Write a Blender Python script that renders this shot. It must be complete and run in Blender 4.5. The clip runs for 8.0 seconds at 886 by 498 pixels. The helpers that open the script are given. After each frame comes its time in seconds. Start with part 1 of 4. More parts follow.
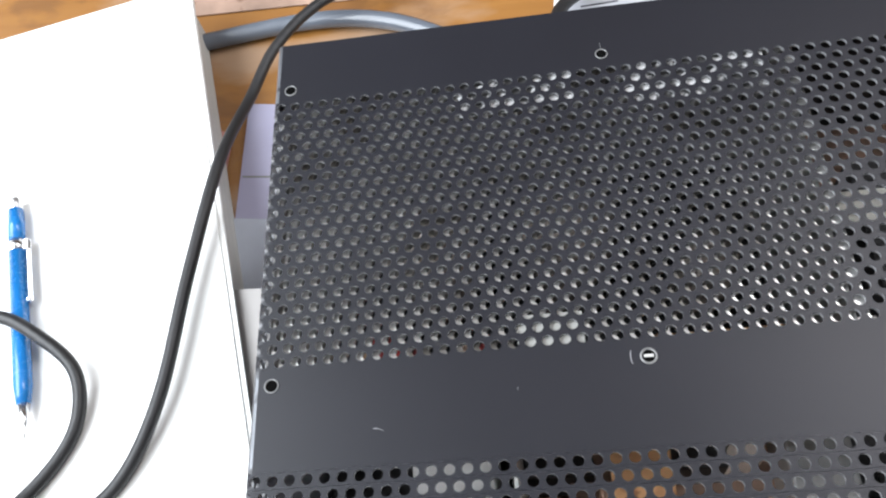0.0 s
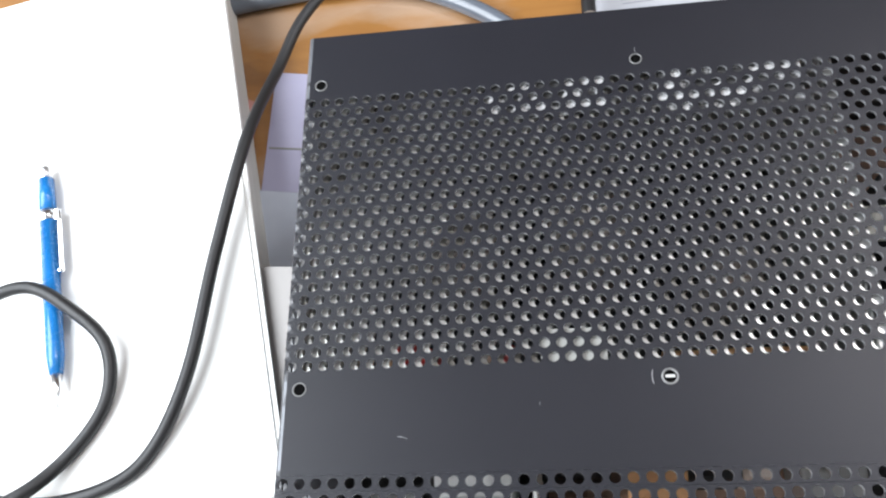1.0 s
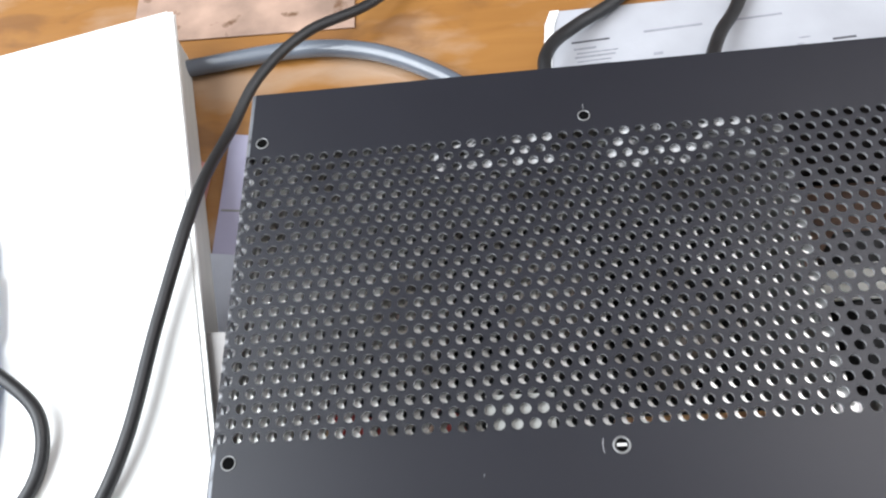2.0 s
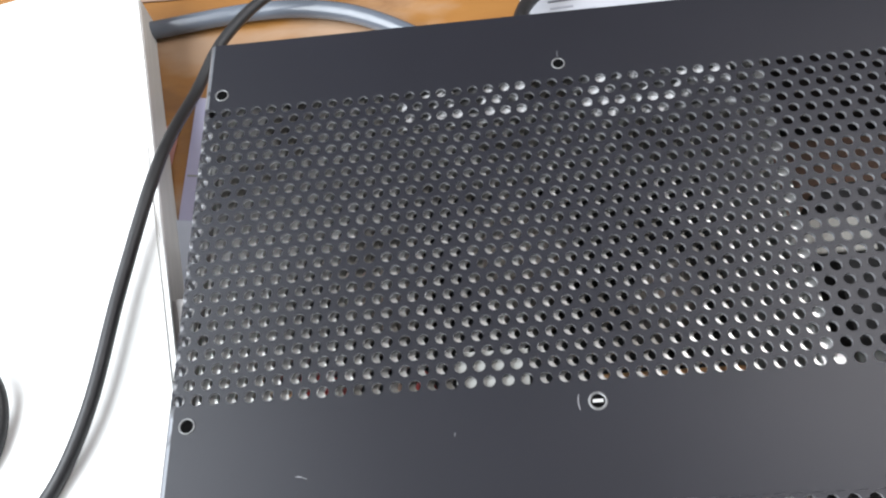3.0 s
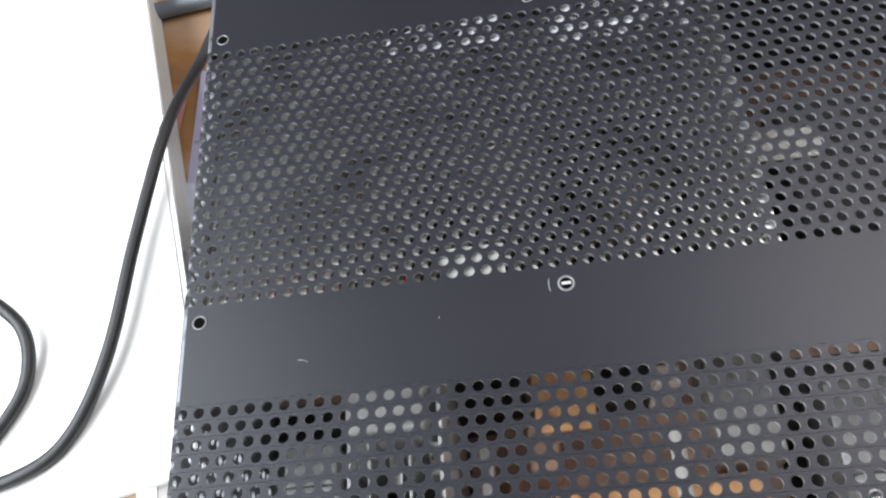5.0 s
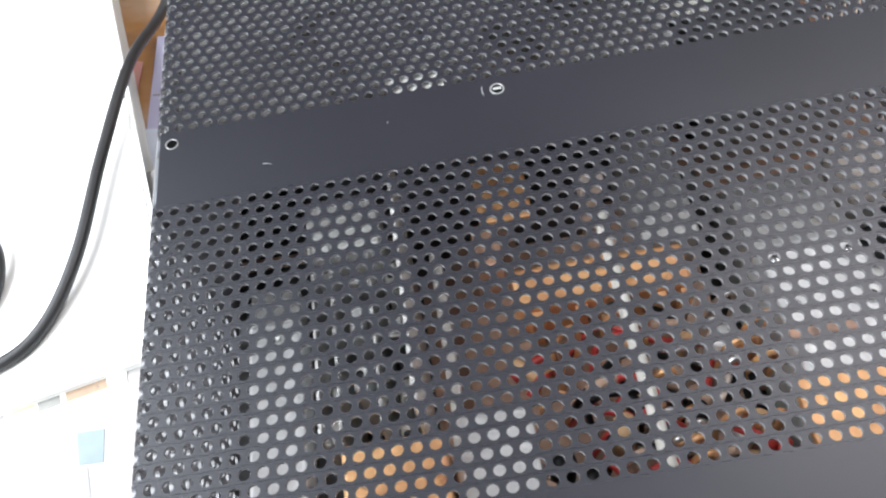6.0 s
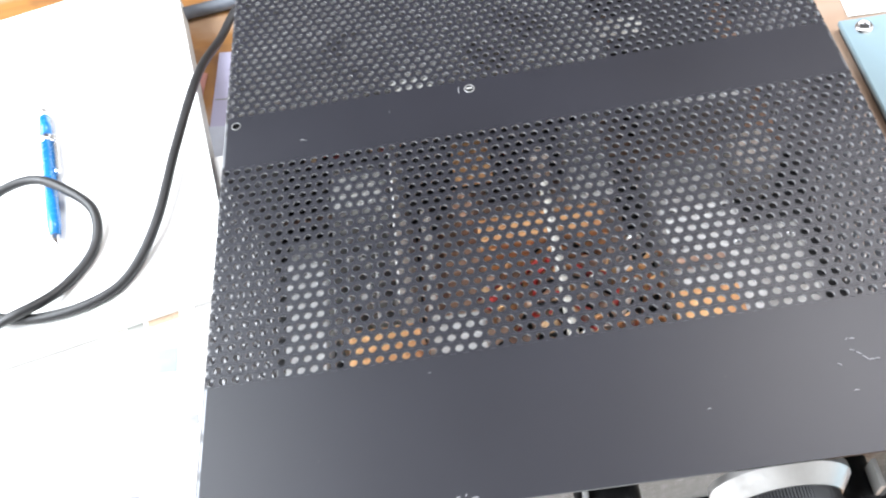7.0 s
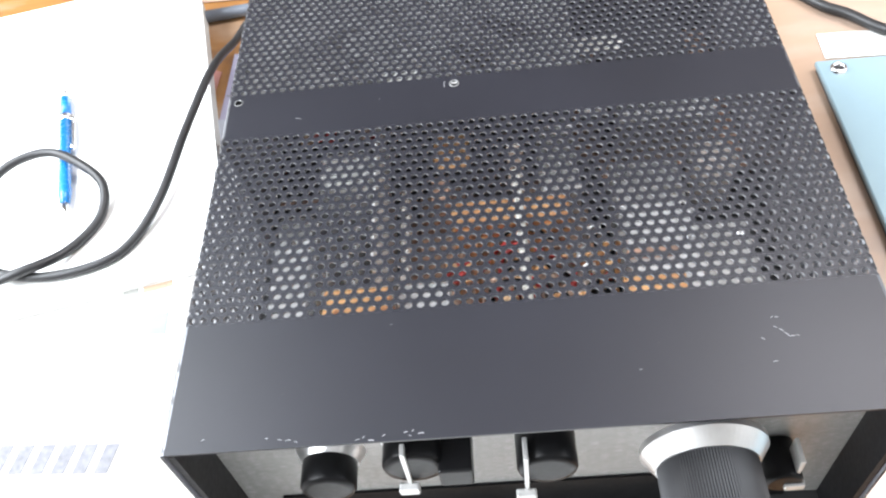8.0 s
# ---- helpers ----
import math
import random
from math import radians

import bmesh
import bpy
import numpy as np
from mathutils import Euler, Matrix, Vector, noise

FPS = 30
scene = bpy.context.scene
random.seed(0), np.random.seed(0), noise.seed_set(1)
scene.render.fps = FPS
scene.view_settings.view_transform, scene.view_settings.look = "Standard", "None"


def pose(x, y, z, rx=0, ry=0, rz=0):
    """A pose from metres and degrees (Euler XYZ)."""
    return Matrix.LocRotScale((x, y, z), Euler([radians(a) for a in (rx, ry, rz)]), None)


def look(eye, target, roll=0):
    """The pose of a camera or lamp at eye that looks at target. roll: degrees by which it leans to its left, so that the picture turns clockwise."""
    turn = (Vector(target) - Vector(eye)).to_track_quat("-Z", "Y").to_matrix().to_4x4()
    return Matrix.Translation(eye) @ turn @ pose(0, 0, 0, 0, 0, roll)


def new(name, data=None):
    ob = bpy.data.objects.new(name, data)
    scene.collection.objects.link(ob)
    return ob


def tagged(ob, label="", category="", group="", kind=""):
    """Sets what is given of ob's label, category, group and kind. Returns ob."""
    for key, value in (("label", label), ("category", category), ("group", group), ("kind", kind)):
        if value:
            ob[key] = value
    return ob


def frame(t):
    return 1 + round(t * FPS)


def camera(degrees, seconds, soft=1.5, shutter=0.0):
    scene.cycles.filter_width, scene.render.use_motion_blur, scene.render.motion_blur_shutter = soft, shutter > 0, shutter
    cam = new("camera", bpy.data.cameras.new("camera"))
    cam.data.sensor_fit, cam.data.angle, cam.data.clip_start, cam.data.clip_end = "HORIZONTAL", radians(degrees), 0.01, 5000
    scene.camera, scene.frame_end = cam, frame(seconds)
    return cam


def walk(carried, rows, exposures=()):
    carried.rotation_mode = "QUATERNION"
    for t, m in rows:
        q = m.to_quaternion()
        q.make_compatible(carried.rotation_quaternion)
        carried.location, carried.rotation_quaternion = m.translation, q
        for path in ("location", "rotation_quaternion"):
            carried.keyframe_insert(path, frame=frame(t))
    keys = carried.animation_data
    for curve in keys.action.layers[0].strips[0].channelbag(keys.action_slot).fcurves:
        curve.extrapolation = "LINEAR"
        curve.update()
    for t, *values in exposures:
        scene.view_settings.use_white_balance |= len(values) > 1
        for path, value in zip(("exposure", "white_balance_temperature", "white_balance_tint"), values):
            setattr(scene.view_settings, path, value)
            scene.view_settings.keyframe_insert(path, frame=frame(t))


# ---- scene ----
cam = camera(55.2, 8.0, soft=2.15, shutter=0.0)
PATH = [
    (0, (0.0827, 0.1002, 0.3592), (-0.0792, 0.8102, -0.9522), -16.79),
    (0.5, (0.0978, 0.1059, 0.3649), (-0.1168, 0.7360, -0.9793), -21.89),
    (1, (0.0822, 0.1188, 0.3712), (-0.1215, 0.7259, -0.9853), -20.25),
    (1.5, (0.0981, 0.1321, 0.3740), (-0.0947, 0.7679, -0.9708), -20.07),
    (2, (0.0906, 0.1223, 0.3589), (-0.0645, 0.8344, -0.9521), -14.94),
    (2.2, (0.0894, 0.1189, 0.3493), (-0.0440, 0.8099, -0.9754), -12.81),
    (3.3, (0.0945, 0.1225, 0.3455), (-0.0293, 0.8029, -0.9856), -13.99),
    (3.5, (0.0954, 0.1243, 0.3471), (-0.0321, 0.8128, -0.9795), -13.95),
    (4, (0.0817, 0.1277, 0.3400), (-0.0596, 0.7811, -1.0028), -14.73),
    (4.2, (0.0838, 0.1223, 0.3447), (-0.0707, 0.7907, -0.9893), -15.52),
    (5.3, (0.1028, 0.0656, 0.3533), (-0.0308, 0.7761, -0.9610), -16.93),
    (5.5, (0.1032, 0.0517, 0.3455), (-0.0247, 0.7872, -0.9555), -16.70),
    (6, (0.0903, -0.0040, 0.3383), (0.0599, 0.8124, -0.9197), -11.31),
    (6.5, (0.1245, -0.0532, 0.3915), (-0.0268, 0.7527, -0.8645), -19.69),
    (7, (0.1114, -0.0853, 0.4044), (0.0173, 0.7697, -0.8245), -13.75),
    (7.5, (0.1046, -0.1182, 0.4090), (0.0883, 0.7815, -0.7911), -8.38),
    (8, (0.1253, -0.1274, 0.4087), (0.0250, 0.7923, -0.7720), -9.52),
]
walk(cam, [(t, look(eye, target, roll)) for t, eye, target, roll in PATH], exposures=[(0, 0.06), (4.2, 0.06), (5.5, 0.33), (6.5, 0.77), (8, 0.93)])

# ---- light: a daylight window on the side wall, sky beyond it ----
world = bpy.data.worlds.new("world")
scene.world = world
world.use_nodes = True
wn = world.node_tree
sky = wn.nodes.new("ShaderNodeTexSky")
sky.sky_type, sky.sun_disc, sky.sun_elevation, sky.sun_rotation = "NISHITA", False, radians(38), radians(250)
wn.nodes["Background"].inputs["Strength"].default_value = 0.12
wn.links.new(sky.outputs["Color"], wn.nodes["Background"].inputs["Color"])


def area_lamp(name, eye, target, sx, sy, power, colour):
    d = bpy.data.lights.new(name, "AREA")
    d.shape, d.size, d.size_y, d.energy, d.color = "RECTANGLE", sx, sy, power, colour
    ob = new(name, d)
    ob.matrix_world = look(eye, target)
    return ob


area_lamp("window_daylight", (-0.82, 0.05, 1.02), (0.1, 0.1, 0.05), 1.7, 1.05, 56, (0.88, 0.94, 1.0))
area_lamp("ceiling_lamp_light", (0.98, 0.7, 1.655), (0.98, 0.7, 0), 0.7, 0.74, 17.5, (0.98, 0.96, 0.98))
area_lamp("window_daylight", (1.55, 0.1, 0.85), (0.2, 0.1, 0.05), 1.1, 0.8, 9, (0.95, 0.97, 1.0))


# ---- materials ----
def material(name, base, rough=0.5, metal=0.0, var=0.12, scale=30.0, bump=0.15, fine=400.0, second=None, spots=0.0, coat=0.0, stretch=(1, 1, 1), spot_scale=60.0, alpha=1.0, trans=0.0, spec=0.5, distance=0.0005):
    """A surface with broad variation, fine grain, and worn spots of a second colour."""
    m = bpy.data.materials.new(name)
    m.use_nodes = True
    nt = m.node_tree
    n, l = nt.nodes, nt.links
    b = n["Principled BSDF"]
    co = n.new("ShaderNodeTexCoord")
    mp = n.new("ShaderNodeMapping")
    mp.inputs["Scale"].default_value = stretch
    l.new(co.outputs["Object"], mp.inputs["Vector"])
    n1 = n.new("ShaderNodeTexNoise")
    n1.inputs["Scale"].default_value, n1.inputs["Detail"].default_value = scale, 6
    l.new(mp.outputs["Vector"], n1.inputs["Vector"])
    n2 = n.new("ShaderNodeTexNoise")
    n2.inputs["Scale"].default_value, n2.inputs["Detail"].default_value = fine, 4
    l.new(mp.outputs["Vector"], n2.inputs["Vector"])
    ramp = n.new("ShaderNodeValToRGB")
    lo = [c * (1 - var) for c in base]
    hi = [min(1, c * (1 + var)) for c in base]
    ramp.color_ramp.elements[0].position, ramp.color_ramp.elements[1].position = 0.3, 0.7
    ramp.color_ramp.elements[0].color, ramp.color_ramp.elements[1].color = (*lo, 1), (*hi, 1)
    l.new(n1.outputs["Fac"], ramp.inputs["Fac"])
    colour = ramp.outputs["Color"]
    if second:
        n3 = n.new("ShaderNodeTexNoise")
        n3.inputs["Scale"].default_value, n3.inputs["Detail"].default_value = spot_scale, 8
        l.new(mp.outputs["Vector"], n3.inputs["Vector"])
        r3 = n.new("ShaderNodeValToRGB")
        r3.color_ramp.elements[0].position, r3.color_ramp.elements[1].position = 1 - spots, min(1, 1 - spots + 0.06)
        l.new(n3.outputs["Fac"], r3.inputs["Fac"])
        mix = n.new("ShaderNodeMix")
        mix.data_type = "RGBA"
        l.new(r3.outputs["Color"], mix.inputs["Factor"])
        l.new(colour, mix.inputs["A"])
        mix.inputs["B"].default_value = (*second, 1)
        colour = mix.outputs["Result"]
    l.new(colour, b.inputs["Base Color"])
    rr = n.new("ShaderNodeMapRange")
    rr.inputs["To Min"].default_value, rr.inputs["To Max"].default_value = max(0.02, rough - 0.08), min(1, rough + 0.1)
    l.new(n2.outputs["Fac"], rr.inputs["Value"])
    l.new(rr.outputs["Result"], b.inputs["Roughness"])
    b.inputs["Metallic"].default_value, b.inputs["Coat Weight"].default_value = metal, coat
    b.inputs["Coat Roughness"].default_value = 0.15
    b.inputs["Specular IOR Level"].default_value = spec
    b.inputs["Alpha"].default_value, b.inputs["Transmission Weight"].default_value = alpha, trans
    if bump:
        bp = n.new("ShaderNodeBump")
        bp.inputs["Strength"].default_value, bp.inputs["Distance"].default_value = bump, distance
        l.new(n2.outputs["Fac"], bp.inputs["Height"])
        l.new(bp.outputs["Normal"], b.inputs["Normal"])
    return m


def wood_material():
    m = bpy.data.materials.new("varnished_wood")
    m.use_nodes = True
    n, l = m.node_tree.nodes, m.node_tree.links
    b = n["Principled BSDF"]
    co, mp = n.new("ShaderNodeTexCoord"), n.new("ShaderNodeMapping")
    mp.inputs["Scale"].default_value = (3, 26, 26)
    l.new(co.outputs["Object"], mp.inputs["Vector"])
    g = n.new("ShaderNodeTexNoise")
    g.inputs["Scale"].default_value, g.inputs["Detail"].default_value, g.inputs["Distortion"].default_value = 3, 10, 0.8
    l.new(mp.outputs["Vector"], g.inputs["Vector"])
    r = n.new("ShaderNodeValToRGB")
    r.color_ramp.elements[0].position, r.color_ramp.elements[1].position = 0.3, 0.72
    r.color_ramp.elements[0].color, r.color_ramp.elements[1].color = (0.235, 0.1, 0.021, 1), (0.29, 0.133, 0.032, 1)
    l.new(g.outputs["Fac"], r.inputs["Fac"])
    s = n.new("ShaderNodeTexNoise")
    s.inputs["Scale"].default_value, s.inputs["Detail"].default_value = 9, 7
    sm = n.new("ShaderNodeMapping")
    sm.inputs["Scale"].default_value = (1, 2.4, 1)
    l.new(co.outputs["Object"], sm.inputs["Vector"])
    l.new(sm.outputs["Vector"], s.inputs["Vector"])
    sr = n.new("ShaderNodeValToRGB")
    sr.color_ramp.elements[0].position, sr.color_ramp.elements[1].position = 0.5, 0.63
    sr.color_ramp.elements[1].color = (0.75, 0.75, 0.75, 1)
    l.new(s.outputs["Fac"], sr.inputs["Fac"])
    mix = n.new("ShaderNodeMix")
    mix.data_type = "RGBA"
    l.new(sr.outputs["Color"], mix.inputs["Factor"])
    l.new(r.outputs["Color"], mix.inputs["A"])
    mix.inputs["B"].default_value = (0.36, 0.25, 0.17, 1)
    d = n.new("ShaderNodeTexNoise")
    d.inputs["Scale"].default_value, d.inputs["Detail"].default_value, d.inputs["Distortion"].default_value = 14, 5, 0.6
    l.new(sm.outputs["Vector"], d.inputs["Vector"])
    dr = n.new("ShaderNodeValToRGB")
    dr.color_ramp.elements[0].position, dr.color_ramp.elements[1].position = 0.56, 0.64
    dr.color_ramp.elements[1].color = (0.5, 0.5, 0.5, 1)
    l.new(d.outputs["Fac"], dr.inputs["Fac"])
    mix2 = n.new("ShaderNodeMix")
    mix2.data_type = "RGBA"
    l.new(dr.outputs["Color"], mix2.inputs["Factor"])
    l.new(mix.outputs["Result"], mix2.inputs["A"])
    mix2.inputs["B"].default_value = (0.12, 0.05, 0.018, 1)
    # paler towards the right-hand end: varnish glare put into the wood colour
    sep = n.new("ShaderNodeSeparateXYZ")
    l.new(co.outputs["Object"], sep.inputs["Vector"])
    glare = n.new("ShaderNodeMapRange")
    glare.interpolation_type = "SMOOTHSTEP"
    glare.inputs["From Min"].default_value, glare.inputs["From Max"].default_value, glare.inputs["To Max"].default_value = 0.2, 0.4, 0.72
    l.new(sep.outputs["X"], glare.inputs["Value"])
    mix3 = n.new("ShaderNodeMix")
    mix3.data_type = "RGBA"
    l.new(glare.outputs["Result"], mix3.inputs["Factor"])
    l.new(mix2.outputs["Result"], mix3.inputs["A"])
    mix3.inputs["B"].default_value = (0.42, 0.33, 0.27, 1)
    mix = mix3
    l.new(mix.outputs["Result"], b.inputs["Base Color"])
    b.inputs["Roughness"].default_value, b.inputs["Coat Weight"].default_value, b.inputs["Coat Roughness"].default_value = 0.4, 0.9, 0.22
    bp = n.new("ShaderNodeBump")
    bp.inputs["Strength"].default_value, bp.inputs["Distance"].default_value = 0.2, 0.0006
    l.new(g.outputs["Fac"], bp.inputs["Height"])
    l.new(bp.outputs["Normal"], b.inputs["Normal"])
    return m


WOOD = wood_material()
CASE = material("charcoal_case_paint", (0.0116, 0.0118, 0.0158), 0.36, var=0.12, scale=14, bump=0.07, fine=1500, second=(0.022, 0.022, 0.023), spots=0.27, spot_scale=220, distance=0.0001, spec=0.3)
INNER = material("bare_zinc_inside", (0.26, 0.265, 0.295), 0.4, 0.4, var=0.12, scale=40, bump=0.1)
HOLE = material("punched_edge_paint", (0.16, 0.16, 0.167), 0.22, var=0.3, scale=200, bump=0.1)
SCRATCH = material("bare_scratch", (0.17, 0.17, 0.18), 0.5, var=0.4, scale=900)
ALU = material("aluminium_sheet", (0.72, 0.72, 0.72), 0.34, 1.0, var=0.12, scale=60, bump=0.15, fine=600)
LID = material("etched_aluminium", (0.72, 0.72, 0.72), 0.38, 0.3, var=0.1, scale=60, bump=0.15, fine=600)
# bright and dark mottling puts glints into the lid's colour
CAGE = material("glint_mottled_aluminium", (0.7, 0.7, 0.68), 0.34, 0.8, var=0.3, scale=45, bump=0.3, fine=350, second=(0.25, 0.24, 0.22), spots=0.45, spot_scale=55)
VOID = material("unlit_bore", (0.004, 0.004, 0.004), 0.9, var=0.2, spec=0.0)
TARNISH = material("tarnished_copper", (0.56, 0.35, 0.25), 0.45, 0.1, var=0.3, scale=45, bump=0.2, fine=500, second=(0.3, 0.2, 0.16), spots=0.42)
RIM = material("worn_rim", (0.2, 0.2, 0.2), 0.45, 0.6, var=0.3, scale=300)
ALU_DULL = material("dull_cadmium_plate", (0.55, 0.55, 0.54), 0.5, 0.75, var=0.2, scale=50, bump=0.2, fine=500, second=(0.3, 0.28, 0.25), spots=0.36)
COPPER = material("copper_plated_steel", (0.92, 0.46, 0.22), 0.38, 0.45, var=0.3, scale=70, bump=0.4, fine=300, second=(0.42, 0.18, 0.08), spots=0.4, spot_scale=110)
# dark paint, also used for the shade on floors and in gaps
DARK = material("dark_paint_and_shade", (0.02, 0.02, 0.021), 0.6, var=0.3, scale=40)
BROWN = material("phenolic_board", (0.52, 0.36, 0.27), 0.5, var=0.25, scale=50, second=(0.33, 0.22, 0.155), spots=0.33, spot_scale=90)
CHROME = material("chrome", (0.86, 0.86, 0.87), 0.2, 1.0, var=0.04, bump=0)
BLACK = material("black_bakelite", (0.005, 0.005, 0.0055), 0.33, var=0.2, scale=50, bump=0.05, spec=0.14)
RIBBED = material("matte_black_ribbing", (0.035, 0.035, 0.037), 0.5, var=0.2, scale=50, bump=0.05, spec=0.3)
BEZEL = material("black_bezel_paint", (0.006, 0.006, 0.007), 0.5, var=0.2, scale=40, spec=0.25)
RUBBER = material("black_rubber", (0.013, 0.013, 0.014), 0.45, var=0.2, scale=80, bump=0.2, fine=700)
GREYCABLE = material("grey_vinyl_cable", (0.11, 0.125, 0.15), 0.22, var=0.12, scale=40, bump=0.1, coat=0.3)
PANEL = material("brushed_silver_panel", (0.28, 0.28, 0.275), 0.25, 0.15, var=0.06, stretch=(1, 30, 30), scale=20, bump=0.12, fine=200)
GLASS_TUBE = material("smoky_tube_glass", (0.55, 0.5, 0.46), 0.12, 0.35, var=0.35, scale=90, bump=0)
PAPER = material("white_paper", (0.83, 0.83, 0.81), 0.75, var=0.03, scale=9, bump=0.12, fine=900, spec=0.25)
PAPER_PILE = material("worn_paper", (0.37, 0.352, 0.34), 0.75, var=0.07, scale=14, bump=0.12, fine=700, spec=0.25, second=(0.33, 0.315, 0.305), spots=0.4, spot_scale=40)
# bright colour with dark spots, painted glints for the cage lid
LID_GLINT = material("lid_glint", (0.66, 0.66, 0.66), 0.28, 0.25, var=0.1, scale=60, bump=0.3, fine=300, second=(0.05, 0.05, 0.05), spots=0.53, spot_scale=150)
# lighter tone for the cover's bends, a highlight put into the colour
BEND_GLINT = material("bend_glint", (0.1, 0.105, 0.115), 0.3, 0.3, var=0.3, scale=60, bump=0.1, second=(0.02, 0.02, 0.022), spots=0.45, spot_scale=120)
PAPER_FAINT = material("faint_print", (0.24, 0.24, 0.24), 0.75, var=0.15, scale=200)
BLUE_TINT = material("faded_blue_print", (0.2, 0.245, 0.28), 0.7, var=0.12, scale=60)
GREY_TINT = material("faded_grey_print", (0.27, 0.268, 0.272), 0.7, var=0.1, scale=40)
DOCPAPER = material("greyish_printed_paper", (0.36, 0.365, 0.39), 0.7, var=0.08, scale=25, bump=0.12, fine=500, spec=0.25)
FAINT = material("faint_grey_ink", (0.24, 0.245, 0.27), 0.7, var=0.15, scale=300)
BRIGHT = material("bright_tinned_edge", (0.93, 0.92, 0.9), 0.35, 0.0, var=0.08, scale=80, bump=0.1)
PAPER_OLD = material("cream_paper", (0.82, 0.8, 0.74), 0.75, var=0.05, scale=12, bump=0.12, fine=700, spec=0.25)
PAGE_EDGE = material("page_edges", (0.5, 0.49, 0.46), 0.8, var=0.12, stretch=(1, 1, 60), scale=25, bump=0.4, fine=60)
INK = material("grey_ink", (0.2, 0.2, 0.22), 0.7, var=0.3, scale=300)
PRINT = material("pale_print", (0.15, 0.15, 0.165), 0.7, var=0.2, scale=300)
INK_DARK = material("dark_ink", (0.06, 0.06, 0.07), 0.6, var=0.2, scale=300)
BLUE = material("blue_plastic", (0.01, 0.16, 0.45), 0.25, var=0.06, scale=80, bump=0.05, coat=0.3)
PALEBLUE = material("pale_blue_enamel", (0.23, 0.33, 0.375), 0.35, var=0.06, scale=12, bump=0.1, coat=0.2)
LILAC = material("lilac_card", (0.33, 0.32, 0.43), 0.55, var=0.08, scale=20)
SLEEVE = material("clear_plastic_sleeve", (0.4, 0.43, 0.49), 0.15, var=0.1, scale=30, bump=0.05, coat=0.4)
ORANGE_PRINT = material("orange_print", (0.31, 0.22, 0.15), 0.65, var=0.15, scale=90, second=(0.24, 0.18, 0.13), spots=0.4, spot_scale=150)
TAN = material("tan_card", (0.62, 0.4, 0.22), 0.7, var=0.15, scale=40)
GREYTONE = material("grey_print", (0.2, 0.2, 0.185), 0.6, var=0.2, scale=60)
GREYPL = material("grey_boot_plastic", (0.2, 0.17, 0.145), 0.5, var=0.08, scale=80)
RED = material("red_insulation", (0.4, 0.035, 0.03), 0.4, var=0.15, scale=90)
WALL = material("wall_paint", (0.6, 0.59, 0.57), 0.8, var=0.04, scale=3, bump=0.1, fine=120)
CERAMIC = material("pale_ceramic", (0.88, 0.76, 0.68), 0.4, var=0.15, scale=90, bump=0.05)
CREAM = material("cream_print", (0.6, 0.52, 0.32), 0.7, var=0.1, scale=40)
GREYLABEL = material("faded_label", (0.33, 0.33, 0.31), 0.6, var=0.1, scale=60)
PANELLING = material("dark_wall_panelling", (0.06, 0.04, 0.03), 0.6, var=0.15, scale=4, stretch=(8, 8, 1))
CEIL = material("ceiling_paint", (0.75, 0.75, 0.76), 0.85, var=0.03, scale=3, bump=0.1, fine=120)
FLOOR = material("floor_covering", (0.25, 0.2, 0.16), 0.7, var=0.15, scale=6)


# ---- mesh helpers ----
def mesh_of(name, bm, mat, smooth=False):
    me = bpy.data.meshes.new(name)
    bm.normal_update()
    bm.to_mesh(me)
    bm.free()
    for m in mat if isinstance(mat, (list, tuple)) else [mat]:
        me.materials.append(m)
    if smooth:
        for p in me.polygons:
            p.use_smooth = True
    return me


def part(name, bm, mat, parent=None, label="", m=None, smooth=False):
    ob = new(name, mesh_of(name, bm, mat, smooth))
    if m is not None:
        ob.matrix_world = m
    if parent is not None:
        ob.parent = parent
    if label:
        ob["label"] = label
    return ob


def thing(name, label, category, group="", at=(0, 0, 0)):
    ob = new(name)
    ob.location = at
    ob.empty_display_size = 0.02
    return tagged(ob, label, category, group)


def box(x0, x1, y0, y1, z0, z1, bevel=0.0, seg=2):
    bm = bmesh.new()
    bmesh.ops.create_cube(bm, size=1)
    for v in bm.verts:
        v.co = Vector(((x0 + x1) / 2 + v.co.x * (x1 - x0), (y0 + y1) / 2 + v.co.y * (y1 - y0), (z0 + z1) / 2 + v.co.z * (z1 - z0)))
    if bevel:
        bmesh.ops.bevel(bm, geom=bm.edges[:], offset=bevel, segments=seg, affect="EDGES", profile=0.5)
    return bm


def lathe(profile, seg=32, m=None):
    """A solid of revolution about z from (radius, height) pairs."""
    bm = bmesh.new()
    rings = []
    for r, z in profile:
        if r < 1e-6:
            rings.append([bm.verts.new((0, 0, z))])
        else:
            rings.append([bm.verts.new((r * math.cos(a), r * math.sin(a), z)) for a in (2 * math.pi * i / seg for i in range(seg))])
    for a, b in zip(rings, rings[1:]):
        for i in range(seg):
            j = (i + 1) % seg
            q = [a[i % len(a)], a[j % len(a)], b[j % len(b)], b[i % len(b)]]
            u = []
            for v in q:
                if v not in u:
                    u.append(v)
            if len(u) > 2:
                bm.faces.new(u)
    bmesh.ops.recalc_face_normals(bm, faces=bm.faces[:])
    if m is not None:
        bmesh.ops.transform(bm, matrix=m, verts=bm.verts[:])
    return bm


